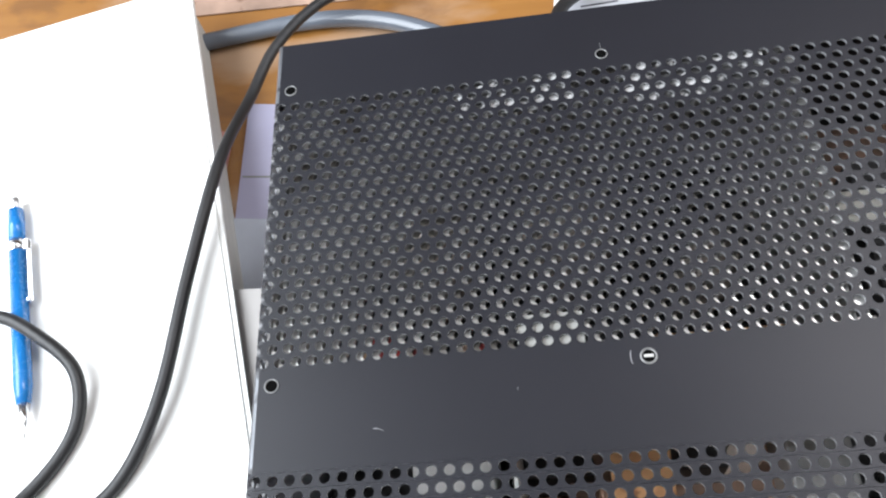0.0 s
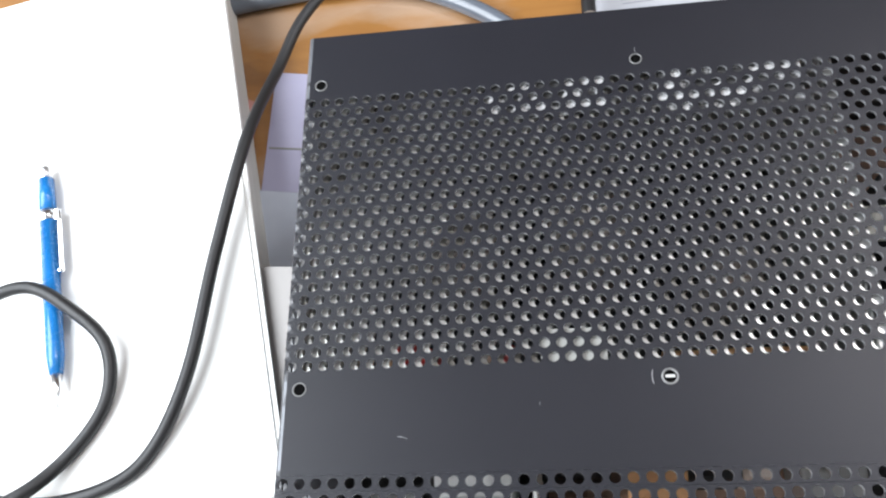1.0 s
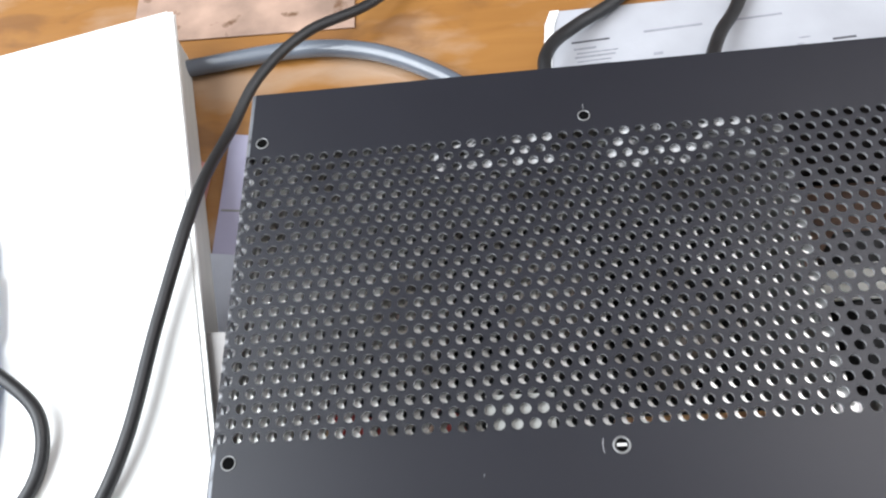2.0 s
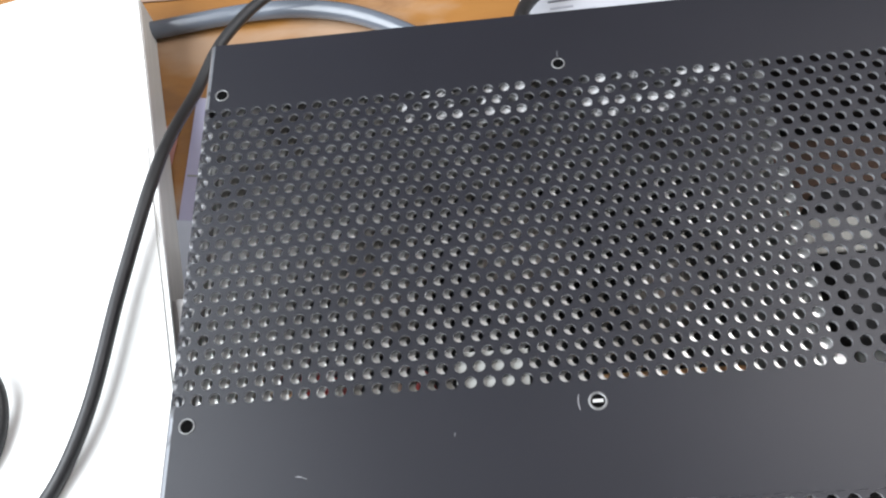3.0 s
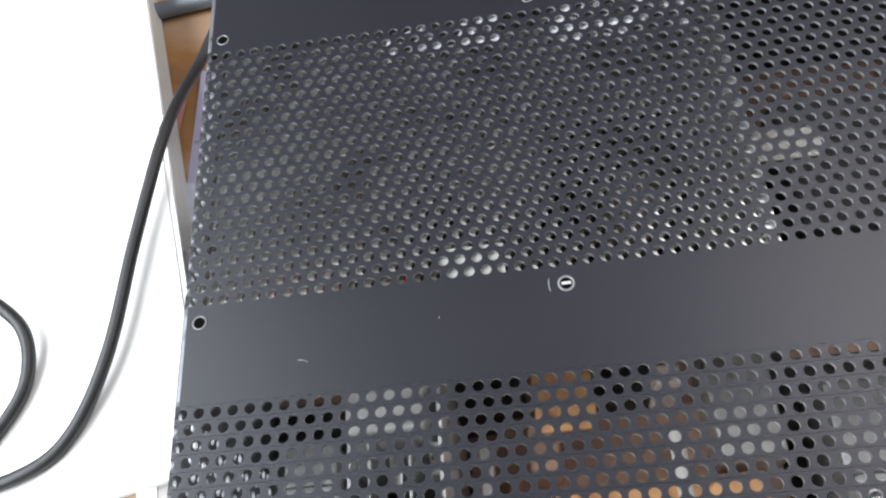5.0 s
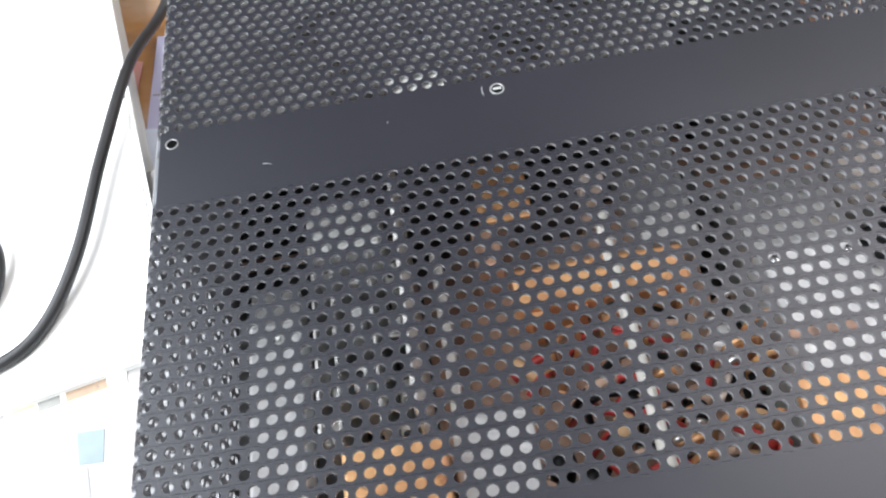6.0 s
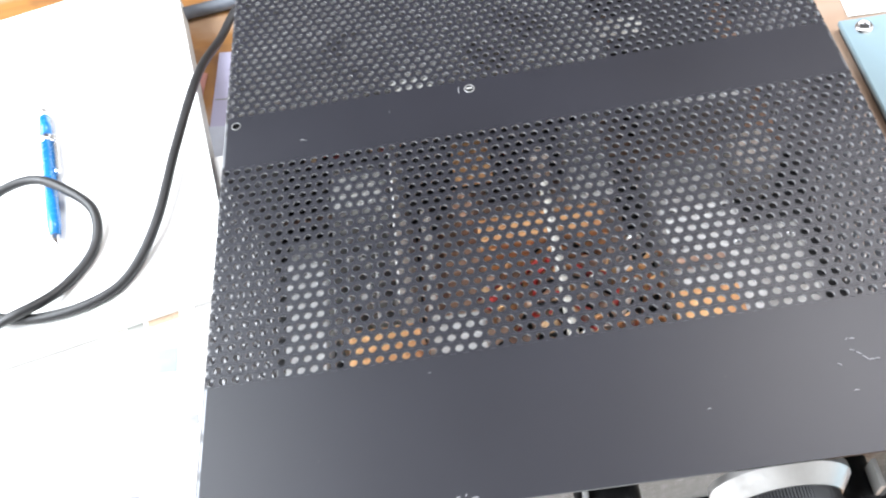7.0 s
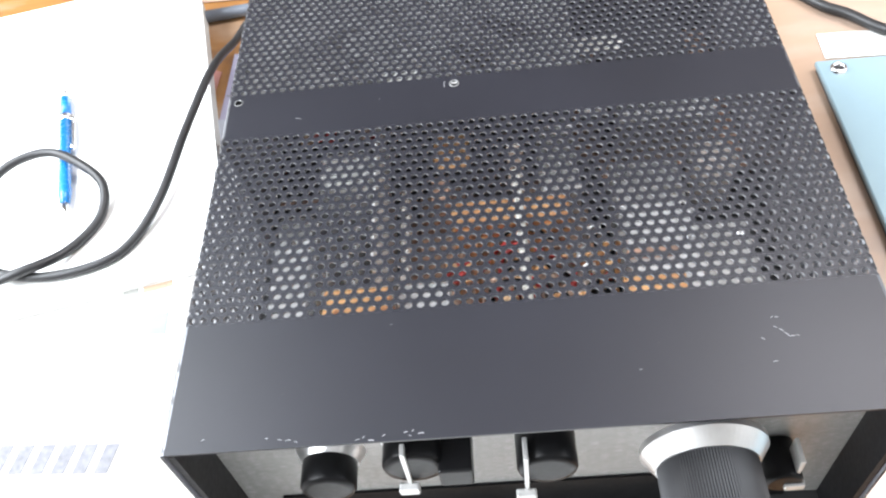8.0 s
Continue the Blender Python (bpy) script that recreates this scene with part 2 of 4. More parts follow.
def tube(points, radius, seg=12, steps=10):
    """A round cable swept along a smooth line through the points."""
    p = [Vector(q) for q in points]
    line = []
    for i in range(len(p) - 1):
        a, b, c, d = p[max(i - 1, 0)], p[i], p[i + 1], p[min(i + 2, len(p) - 1)]
        for k in range(steps):
            t = k / steps
            line.append(0.5 * ((2 * b) + (c - a) * t + (2 * a - 5 * b + 4 * c - d) * t * t + (3 * b - a - 3 * c + d) * t ** 3))
    line.append(p[-1])
    bm = bmesh.new()
    up = Vector((0, 0, 1))
    rings = []
    for i, q in enumerate(line):
        d = (line[min(i + 1, len(line) - 1)] - line[max(i - 1, 0)]).normalized()
        side = d.cross(up)
        if side.length < 0.05:
            side = d.cross(Vector((1, 0, 0)))
        side.normalize()
        u = side.cross(d)
        rings.append([bm.verts.new(q + radius * (math.cos(a) * side + math.sin(a) * u)) for a in (2 * math.pi * k / seg for k in range(seg))])
    for a, b in zip(rings, rings[1:]):
        for k in range(seg):
            bm.faces.new((a[k], a[(k + 1) % seg], b[(k + 1) % seg], b[k]))
    bm.faces.new(rings[0])
    bm.faces.new(rings[-1])
    bmesh.ops.recalc_face_normals(bm, faces=bm.faces[:])
    return bm


def slab(corners, z0, z1, bevel=0.0):
    """A flat plate with the given outline."""
    bm = bmesh.new()
    lo = [bm.verts.new((x, y, z0)) for x, y in corners]
    hi = [bm.verts.new((x, y, z1)) for x, y in corners]
    bm.faces.new(hi)
    bm.faces.new(lo[::-1])
    k = len(corners)
    for i in range(k):
        bm.faces.new((lo[i], lo[(i + 1) % k], hi[(i + 1) % k], hi[i]))
    bmesh.ops.recalc_face_normals(bm, faces=bm.faces[:])
    if bevel:
        bmesh.ops.bevel(bm, geom=bm.edges[:], offset=bevel, segments=1, affect="EDGES")
    return bm


def merge(*bms):
    out = bmesh.new()
    for b in bms:
        me = bpy.data.meshes.new("tmp")
        b.to_mesh(me)
        b.free()
        out.from_mesh(me)
        bpy.data.meshes.remove(me)
    return out


AXIS_FRONT = Matrix.Rotation(radians(90), 4, "X")  # z of a lathe turned towards the operator (-y)

# ---- the room ----
Z_FLOOR = -0.75
RX0, RX1, RY0, RY1, RZ = -0.88, 1.6, -1.7, 1.3, 1.7


def structure(name, bm, mat, label, category):
    return tagged(part(name, bm, mat), label, category, kind="structure")


structure("floor", box(RX0, RX1, RY0, RY1, Z_FLOOR - 0.1, Z_FLOOR), FLOOR, "brown floor covering under the desk", "floor")
structure("ceiling", box(RX0, RX1, RY0, RY1, RZ, RZ + 0.1), CEIL, "plain white painted ceiling above the desk", "ceiling")
structure("wall_north", box(RX0, RX1, RY1, RY1 + 0.12, Z_FLOOR, RZ), PANELLING, "brown panelled wall behind the desk", "wall")
structure("wall_south", box(RX0, RX1, RY0 - 0.12, RY0, Z_FLOOR, RZ), WALL, "plain off-white painted wall facing the desk", "wall")
WY0, WY1, WZ0, WZ1 = -0.85, 0.95, 0.45, 1.6
structure("wall_west", merge(box(RX0 - 0.12, RX0, RY0, WY0, Z_FLOOR, RZ), box(RX0 - 0.12, RX0, WY1, RY1, Z_FLOOR, RZ), box(RX0 - 0.12, RX0, WY0, WY1, Z_FLOOR, WZ0), box(RX0 - 0.12, RX0, WY0, WY1, WZ1, RZ)), WALL, "plain off-white painted wall with a window opening", "wall")
EY0, EY1, EZ0, EZ1 = -0.5, 0.7, 0.4, 1.3
structure("wall_east", merge(box(RX1, RX1 + 0.12, RY0, EY0, Z_FLOOR, RZ), box(RX1, RX1 + 0.12, EY1, RY1, Z_FLOOR, RZ), box(RX1, RX1 + 0.12, EY0, EY1, Z_FLOOR, EZ0), box(RX1, RX1 + 0.12, EY0, EY1, EZ1, RZ)), WALL, "plain off-white painted side wall with a window opening", "wall")
structure("window_2", merge(box(RX1 + 0.04, RX1 + 0.08, EY0, EY0 + 0.05, EZ0, EZ1), box(RX1 + 0.04, RX1 + 0.08, EY1 - 0.05, EY1, EZ0, EZ1), box(RX1 + 0.04, RX1 + 0.08, EY0 + 0.05, EY1 - 0.05, EZ0, EZ0 + 0.05), box(RX1 + 0.04, RX1 + 0.08, EY0 + 0.05, EY1 - 0.05, EZ1 - 0.05, EZ1)), CEIL, "white painted window frame letting daylight in", "window")
structure("window_1", merge(box(RX0 - 0.08, RX0 - 0.04, WY0, WY0 + 0.05, WZ0, WZ1), box(RX0 - 0.08, RX0 - 0.04, WY1 - 0.05, WY1, WZ0, WZ1), box(RX0 - 0.08, RX0 - 0.04, WY0 + 0.05, WY1 - 0.05, WZ0, WZ0 + 0.05), box(RX0 - 0.08, RX0 - 0.04, WY0 + 0.05, WY1 - 0.05, WZ1 - 0.05, WZ1)), CEIL, "white painted window frame letting daylight in", "window")

# ---- desk ----
desk = thing("desk", "worn varnished orange-brown wooden desk under papers and a radio", "desk", at=(0.1, 0.1, Z_FLOOR))


def under(parent, ob):
    """Keeps a part where it was built, under a thing that stands elsewhere."""
    ob.parent = parent
    ob.matrix_parent_inverse = Matrix.Translation(parent.location).inverted()
    return ob


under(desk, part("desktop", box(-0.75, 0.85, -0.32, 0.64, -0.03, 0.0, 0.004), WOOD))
for lx in (-0.7, 0.8):
    for ly in (-0.27, 0.59):
        under(desk, part("leg", box(lx - 0.03, lx + 0.03, ly - 0.03, ly + 0.03, Z_FLOOR, -0.03, 0.003), WOOD))

lamp = thing("ceiling_lamp", "square white ceiling lamp over the room", "lamp", at=(0.98, 0.7, RZ))
under(lamp, part("housing", merge(box(0.61, 1.35, 0.31, 1.09, RZ - 0.035, RZ - 0.001, 0.004)), CEIL))

# ---- the radio's perforated case ----
P = 0.0047625
X0, W, D, H = 0.0027, 0.2648, 0.3055, 0.14
YF, RF = 0.0559, 0.004458  # front punched field: its first row and the pitch of its rows
YB, RB = 0.1874, 0.004139  # rear punched field
BEND = 0.0018
ARC = BEND * math.pi / 2
SIDE = 0.122  # height of the sides below the bend
PERF = 22 * P  # depth of the punched field on the sides
THICK = 0.0010
HOLE_R = 0.00158


def fold(s, y, off):
    """A point of the sheet, unrolled distance s across it and y along it, off below its outer face."""
    flip = s > W / 2
    q = W - s if flip else s
    r = BEND - off
    if q >= BEND:
        x, z = q, H - off
    elif q > BEND - ARC:
        a = (BEND - q) / BEND
        x, z = BEND - r * math.sin(a), H - BEND + r * math.cos(a)
    else:
        x, z = off, H - BEND - (BEND - ARC - q)
    return (W - x if flip else x, y, z)


def perforated_cover():
    verts, faces, mats = [], [], []
    ang = math.atan2(RB / 2, P / 2)
    angles = [-ang, -ang / 3, ang / 3, ang, ang + (math.pi - 2 * ang) / 3, math.pi - ang - (math.pi - 2 * ang) / 3]
    angles += [a + math.pi for a in angles]
    ring_h = [(HOLE_R * math.cos(a), HOLE_R * math.sin(a)) for a in angles]

    def quad(s0, s1, y0, y1):
        cuts = [s0]
        for b in (BEND - ARC, BEND - ARC * 0.66, BEND - ARC * 0.33, BEND, W - BEND, W - BEND + ARC * 0.33, W - BEND + ARC * 0.66, W - BEND + ARC):
            if s0 + 1e-6 < b < s1 - 1e-6:
                cuts.append(b)
        cuts.append(s1)
        for a, b in zip(cuts, cuts[1:]):
            i = len(verts)
            for off in (0, THICK):
                verts.extend((fold(a, y0, off), fold(b, y0, off), fold(b, y1, off), fold(a, y1, off)))
            faces.append((i, i + 1, i + 2, i + 3))
            faces.append((i + 7, i + 6, i + 5, i + 4))
            mid = min((a + b) / 2, W - (a + b) / 2)
            # the bends take the painted highlight
            mats.extend((3 if BEND - ARC < mid < BEND else 0, 2))

    lo, hi = -PERF, W + PERF
    end0, end1 = BEND - ARC - SIDE, W - BEND + ARC + SIDE
    for base, R in ((YF, RF), (YB, RB)):
        ring_o = []
        for a in angles:
            c, s = math.cos(a), math.sin(a)
            k = min((P / 2) / abs(c) if abs(c) > 1e-9 else 9, (R / 2) / abs(s) if abs(s) > 1e-9 else 9)
            ring_o.append((k * c, k * s))
        for j in range(23):
            y = base + j * R
            shift = 0.5 * P if j % 2 else 0.0
            k0 = math.ceil((lo - X0 + shift) / P)
            k1 = math.floor((hi - X0 + shift) / P)
            for k in range(k0, k1 + 1):
                s = X0 - shift + k * P
                i = len(verts)
                for off in (0, THICK):
                    for ring in (ring_o, ring_h):
                        verts.extend(fold(s + u, y + v, off) for u, v in ring)
                for a in range(12):
                    b = (a + 1) % 12
                    faces.append((i + a, i + b, i + 12 + b, i + 12 + a))
                    faces.append((i + 24 + b, i + 24 + a, i + 36 + a, i + 36 + b))
                    faces.append((i + 12 + a, i + 12 + b, i + 36 + b, i + 36 + a))
                    mats.extend((0, 2, 1))
            quad(end0, X0 - shift + (k0 - 0.5) * P, y - R / 2, y + R / 2)
            quad(X0 - shift + (k1 + 0.5) * P, end1, y - R / 2, y + R / 2)
    for y0, y1 in ((0, YF - RF / 2), (YF + 22.5 * RF, YB - RB / 2), (YB + 22.5 * RB, D)):
        quad(end0, end1, y0, y1)
    # folded front and back rims
    for y in (0.0, D):
        i = len(verts)
        ss = [end0, BEND - ARC, BEND - ARC / 2, BEND, W - BEND, W - BEND + ARC / 2, W - BEND + ARC, end1]
        for s in ss:
            verts.extend((fold(s, y, 0), fold(s, y, THICK)))
        for k in range(len(ss) - 1):
            a = i + 2 * k
            faces.append((a, a + 1, a + 3, a + 2))
            mats.append(0)
    me = bpy.data.meshes.new("case_cover")
    me.from_pydata(verts, [], faces)
    me.materials.append(CASE)
    me.materials.append(HOLE)
    me.materials.append(INNER)
    me.materials.append(BEND_GLINT)
    me.polygons.foreach_set("material_index", mats)
    me.update()
    return new("case_cover", me)


radio = thing("radio_transceiver", "charcoal-grey metal radio transceiver with a perforated top, on the desk", "radio")
cover = perforated_cover()
cover.parent = radio
cover["label"] = "dark painted sheet cover punched with rows of round holes"
part("back_panel", box(0.0015, W - 0.0015, D - 0.003, D - 0.001, 0.016, H - 0.002), DARK, radio)
part("bottom_plate", box(0.0015, W - 0.0015, 0.004, D - 0.004, 0.0155, 0.0175), DARK, radio)
for fx in (0.03, W - 0.03):
    for fy in (0.035, D - 0.04):
        part("foot", lathe([(0, 0), (0.009, 0), (0.011, 0.004), (0.011, 0.0155), (0, 0.0155)], 20), RUBBER, radio, "black rubber foot", Matrix.Translation((fx, fy, 0)), True)


def screw(x, y, bore=0.0017, rim=0.00045, slotted=False):
    out = part("screw", lathe([(bore, -0.0012), (bore, 0.0001), (bore + rim * 0.5, 0.0004), (bore + rim, 0.0002), (bore + rim, -0.001)], 24), RIM, radio, "worn bright rim of a screw hole", Matrix.Translation((x, y, H)), True)
    part("recess", lathe([(0, 0.0001), (bore, 0.0001), (bore, -0.0005)], 20), VOID, out)
    if slotted:
        part("slot", box(-bore * 0.75, bore * 0.75, -0.0004, 0.0004, 0.0001, 0.0004), ALU_DULL, out)
    return out


screw(0.0057, 0.2852)
screw(0.11, 0.2852, 0.0016)
screw(0.0057, 0.1805)
screw(0.11, 0.1805, 0.0017, 0.0007, True)
screw(W - 0.0057, 0.2852)

# scratches through the paint
rnd = random.Random(4)


def scratch(x, y, length, angle, width):
    c, s = math.cos(radians(angle)), math.sin(radians(angle))
    pts = []
    for i in range(5):
        t = i / 4
        w = 0.6 * width * (0.25 + 0.75 * math.sin(math.pi * (0.15 + 0.7 * t))) * rnd.uniform(0.6, 1.3)
        bow = 0.08 * length * math.sin(math.pi * t)
        pts.append((t * length, bow, w))
    outline = [(x + a * c - (b + w / 2) * s, y + a * s + (b + w / 2) * c) for a, b, w in pts] + [(x + a * c - (b - w / 2) * s, y + a * s + (b - w / 2) * c) for a, b, w in reversed(pts)]
    part("scratch", slab(outline, H + 0.0001, H + 0.00025), SCRATCH, radio, "bare scratch in the paint")


for a in ((0.2206, 0.0382, 0.0012, 30, 0.0005), (0.222, 0.0385, 0.0015, -8, 0.0005), (0.2206, 0.0346, 0.0016, -28, 0.0006), (0.2223, 0.0335, 0.0018, -40, 0.0005), (0.2237, 0.0319, 0.0022, -48, 0.0006), (0.2253, 0.0301, 0.0018, 2, 0.0006), (0.2272, 0.0303, 0.0016, -4, 0.0005), (0.2153, 0.0303, 0.0015, -38, 0.0005), (0.217, 0.0204, 0.0018, 0, 0.0004),
          (0.087, 0.0027, 0.0014, 15, 0.0009), (0.0886, 0.0017, 0.0012, -20, 0.0006), (0.09, 0.0029, 0.001, 60, 0.0008), (0.0919, 0.002, 0.0022, 4, 0.0008), (0.07, 0.001, 0.0018, 12, 0.0005), (0.0725, 0.0016, 0.0012, 40, 0.0005), (0.0746, 0.0007, 0.002, -6, 0.0006), (0.0795, 0.0018, 0.0012, 35, 0.0005), (0.0423, 0.0032, 0.0016, -10, 0.0005), (0.0452, 0.0026, 0.002, 5, 0.0005), (0.0484, 0.0021, 0.0014, -20, 0.0006), (0.0379, 0.0039, 0.001, 0, 0.0007), (0.0146, 0.0045, 0.0014, 30, 0.0006), (0.1709, 0.0209, 0.001, 0, 0.0005),
          (0.1055, 0.1785, 0.004, 90, 0.0005), (0.1101, 0.2878, 0.002, 90, 0.0004), (0.0348, 0.1662, 0.003, -15, 0.0005), (0.0744, 0.1737, 0.001, 80, 0.0004), (0.0814, 0.0476, 0.001, 0, 0.0004)):
    scratch(*a)

# ---- front panel, recessed in the case ----
panel = part("front_panel", box(0.003, W - 0.003, 0.02, 0.022, 0.018, H - 0.0025), PANEL, radio, "brushed silver front panel")
part("dark_inlay", box(0.02, W - 0.02, 0.0185, 0.0199, 0.019, 0.05), BLACK, panel)
for bx in (0.0016, W - 0.0041):
    part("side_bezel", box(bx, bx + 0.0025, 0.001, 0.0198, 0.018, H - 0.004), BEZEL, radio)


def knob(x, z, r, y0, y1, name, skirt=0.0, ribs=0):
    axis = Matrix.Translation((x, 0.02, z)) @ AXIS_FRONT
    n = max(ribs, 36) * 2 if ribs else 40
    prof = [(0, y0), (r, y0), (r * 1.0, y1 - 0.0015), (r * 0.92, y1), (r * 0.7, y1 + 0.0002), (0, y1)]
    bm = lathe(prof, n)
    if ribs:
        for v in bm.verts:
            rad = math.hypot(v.co.x, v.co.y)
            if rad > r * 0.98:
                i = round(math.atan2(v.co.y, v.co.x) / (2 * math.pi) * n)
                k = 0.96 if i % 2 else 1.0
                v.co.x *= k
                v.co.y *= k
    bmesh.ops.transform(bm, matrix=axis, verts=bm.verts[:])
    ob = part(name, bm, RIBBED if ribs else BLACK, radio, "black bakelite knob", smooth=not ribs)
    if skirt:
        bm = lathe([(r * 0.9, y0 - 0.004), (skirt, y0 - 0.004), (skirt, y0 - 0.0015), (r * 1.02, y0 + 0.0045), (r * 0.9, y0 + 0.0045)], 72)
        bmesh.ops.transform(bm, matrix=axis, verts=bm.verts[:])
        part("skirt", bm, ALU, ob, "spun aluminium skirt")
    return ob


def lever(x, z, length, y0, y1, lean, parent):
    m = Matrix.Translation((x, 0.02, z)) @ Matrix.Rotation(radians(lean), 4, "Y")
    bm = merge(box(-0.0009, 0.0009, -y1, -y0, -length * 0.5, length * 0.5, 0.0004), box(-0.0045, 0.0035, -y1 - 0.003, -y1 + 0.001, -length * 0.5, -length * 0.5 + 0.004, 0.0008))
    bmesh.ops.transform(bm, matrix=m, verts=bm.verts[:])
    return part("lever", bm, ALU_DULL, parent, "metal pointer lever")


knob(0.0505, 0.0925, 0.0112, 0.001, 0.017, "knob", 0.0145)
k2 = knob(0.086, 0.106, 0.012, 0.001, 0.016, "knob", 0.016)
lever(0.0835, 0.1065, 0.03, 0.0125, 0.0175, 0, k2)
part("push_button", box(0.0955, 0.1085, 0.0, 0.0185, 0.097, 0.1105, 0.001), BLACK, radio, "black square push button")
k3 = knob(0.1365, 0.106, 0.0115, 0.001, 0.02, "knob", 0.0)
lever(0.1285, 0.1045, 0.032, 0.0125, 0.0215, 0, k3)
knob(0.1945, 0.106, 0.0185, 0.018, 0.047, "tuning_knob", 0.0235, ribs=110)
k5 = knob(0.230, 0.074, 0.0075, 0.001, 0.018, "knob")
lever(0.2345, 0.080, 0.02, 0.006, 0.0165, 0, k5)
for wx, ww in ((0.03, 0.012), (0.066, 0.014), (0.112, 0.012), (0.152, 0.01), (0.222, 0.012)):
    part("panel_mark", box(wx, wx + ww, 0.0192, 0.0198, 0.124, 0.1255), INK, panel)

# ---- inside the case ----
ZC = 0.062
part("chassis", box(0.004, W - 0.004, 0.026, D - 0.006, ZC - 0.002, ZC), TARNISH, radio, "tarnished copper-plated chassis plate")


def inside(name, x0, x1, y0, y1, z0, z1, mat, label="", bevel=0.0012):
    return part(name, box(x0, x1, y0, y1, z0, z1, bevel), mat, radio, label)


# power-amplifier cage with its own punched lid, holes a little off the cover's
CZ = 0.1378


def cage_lid(k1, z):
    verts, faces = [], []
    n = 8
    ring = [(HOLE_R * math.cos(a), HOLE_R * math.sin(a)) for a in (math.pi / 4 * i for i in range(n))]
    outer = [(P / 2 * u, RB / 2 * v) for u, v in ((1, 0), (1, 1), (0, 1), (-1, 1), (-1, 0), (-1, -1), (0, -1), (1, -1))]

    def plate(a, b, c, d):
        i = len(verts)
        verts.extend(((a, c, z), (b, c, z), (b, d, z), (a, d, z)))
        faces.append((i, i + 1, i + 2, i + 3))

    for j in range(-1, 25):
        y = YB + j * RB + 0.0007
        shift = 0.5 * P if j % 2 else 0.0
        for k in range(1, k1):
            x = X0 - shift + k * P + 0.0014
            i = len(verts)
            verts.extend((x + u, y + v, z) for u, v in outer)
            verts.extend((x + u, y + v, z) for u, v in ring)
            verts.extend((x + u, y + v, z - 0.0012) for u, v in ring)
            for a in range(n):
                b = (a + 1) % n
                faces.append((i + a, i + b, i + n + b, i + n + a))
                faces.append((i + n + a, i + n + b, i + 2 * n + b, i + 2 * n + a))
        plate(X0 + (k1 - 0.5) * P - shift + 0.0014, X0 + k1 * P, y - RB / 2, y + RB / 2)
    me = bpy.data.meshes.new("cage_lid")
    me.from_pydata(verts, [], faces)
    bm = bmesh.new()
    bm.from_mesh(me)
    bmesh.ops.remove_doubles(bm, verts=bm.verts[:], dist=0.00003)
    bm.to_mesh(me)
    bm.free()
    me.materials.append(CAGE)
    me.update()
    ob = new("cage_lid", me)
    ob.parent = radio
    ob["label"] = "bright punched aluminium lid of an inner cage"
    return ob


cage_lid(35, CZ)
inside("cage_wall", 0.0018, 0.003, 0.183, 0.29, ZC, CZ - 0.002, ALU_DULL, "aluminium cage wall", 0.0003)
inside("cage_wall", 0.1655, 0.1667, 0.183, 0.29, ZC, CZ - 0.002, ALU_DULL, "aluminium cage wall", 0.0003)
inside("cage_wall", 0.0032, 0.1653, 0.289, 0.2902, ZC, CZ - 0.002, ALU_DULL, "aluminium cage wall", 0.0003)
# two thin strips added on the lid to carry painted glints
inside("glint_strip", 0.0622, 0.0993, 0.2672, 0.2808, CZ + 0.0003, CZ + 0.0006, LID_GLINT, "bright spotted strip added for glints on the lid", 0.0)
inside("glint_strip", 0.116, 0.1599, 0.2647, 0.2816, CZ + 0.0003, CZ + 0.0006, LID_GLINT, "bright spotted strip added for glints on the lid", 0.0)
inside("cage_label", 0.0754, 0.0938, 0.1841, 0.1959, CZ + 0.0003, CZ + 0.0007, GREYLABEL, "faded paper label", 0.0)
for tx, ty, tr in ((0.0473, 0.2384, 0.017), (0.095, 0.2425, 0.017), (0.1376, 0.2231, 0.01)):
    part("tube", lathe([(0, 0), (tr, 0), (tr, 0.045), (tr * 0.8, 0.053), (tr * 0.35, 0.056), (tr * 0.3, 0.06), (0, 0.06)], 24), GLASS_TUBE, radio, "vacuum tube with a smoky glass envelope", Matrix.Translation((tx, ty, ZC)), True)

for ox, oy, mat in ((0.0358, 0.1929, RED), (0.0294, 0.1894, TAN), (0.0428, 0.1904, RED), (0.0606, 0.1899, BROWN), (0.0655, 0.1908, RED)):
    part("capacitor", lathe([(0, 0.1), (0.003, 0.1), (0.0032, 0.101), (0.0032, 0.1325), (0, 0.134)], 14, Matrix.Translation((ox, oy, 0))), mat, radio, "", None, True)
inside("copper_strip", 0.1098, 0.151, 0.1841, 0.1913, 0.118, 0.128, COPPER, "copper earthing strip", 0.0005)
# right-hand rear: dark transformer and small parts
inside("transformer", 0.1869, 0.231, 0.204, 0.2547, ZC, 0.108, DARK, "black power transformer")
inside("transformer_band", 0.178, 0.1843, 0.2097, 0.2514, ZC, 0.09, ALU_DULL)
inside("terminal_plate", 0.1733, 0.1992, 0.2301, 0.2422, 0.1085, 0.1095, PAPER_OLD, "pale terminal strip", 0.0)
inside("terminal_plate", 0.1716, 0.1861, 0.1913, 0.2026, 0.096, 0.1, ALU, "bright bracket", 0.0005)
inside("bracket", 0.1917, 0.2421, 0.1916, 0.2047, ZC, 0.094, ALU_DULL)

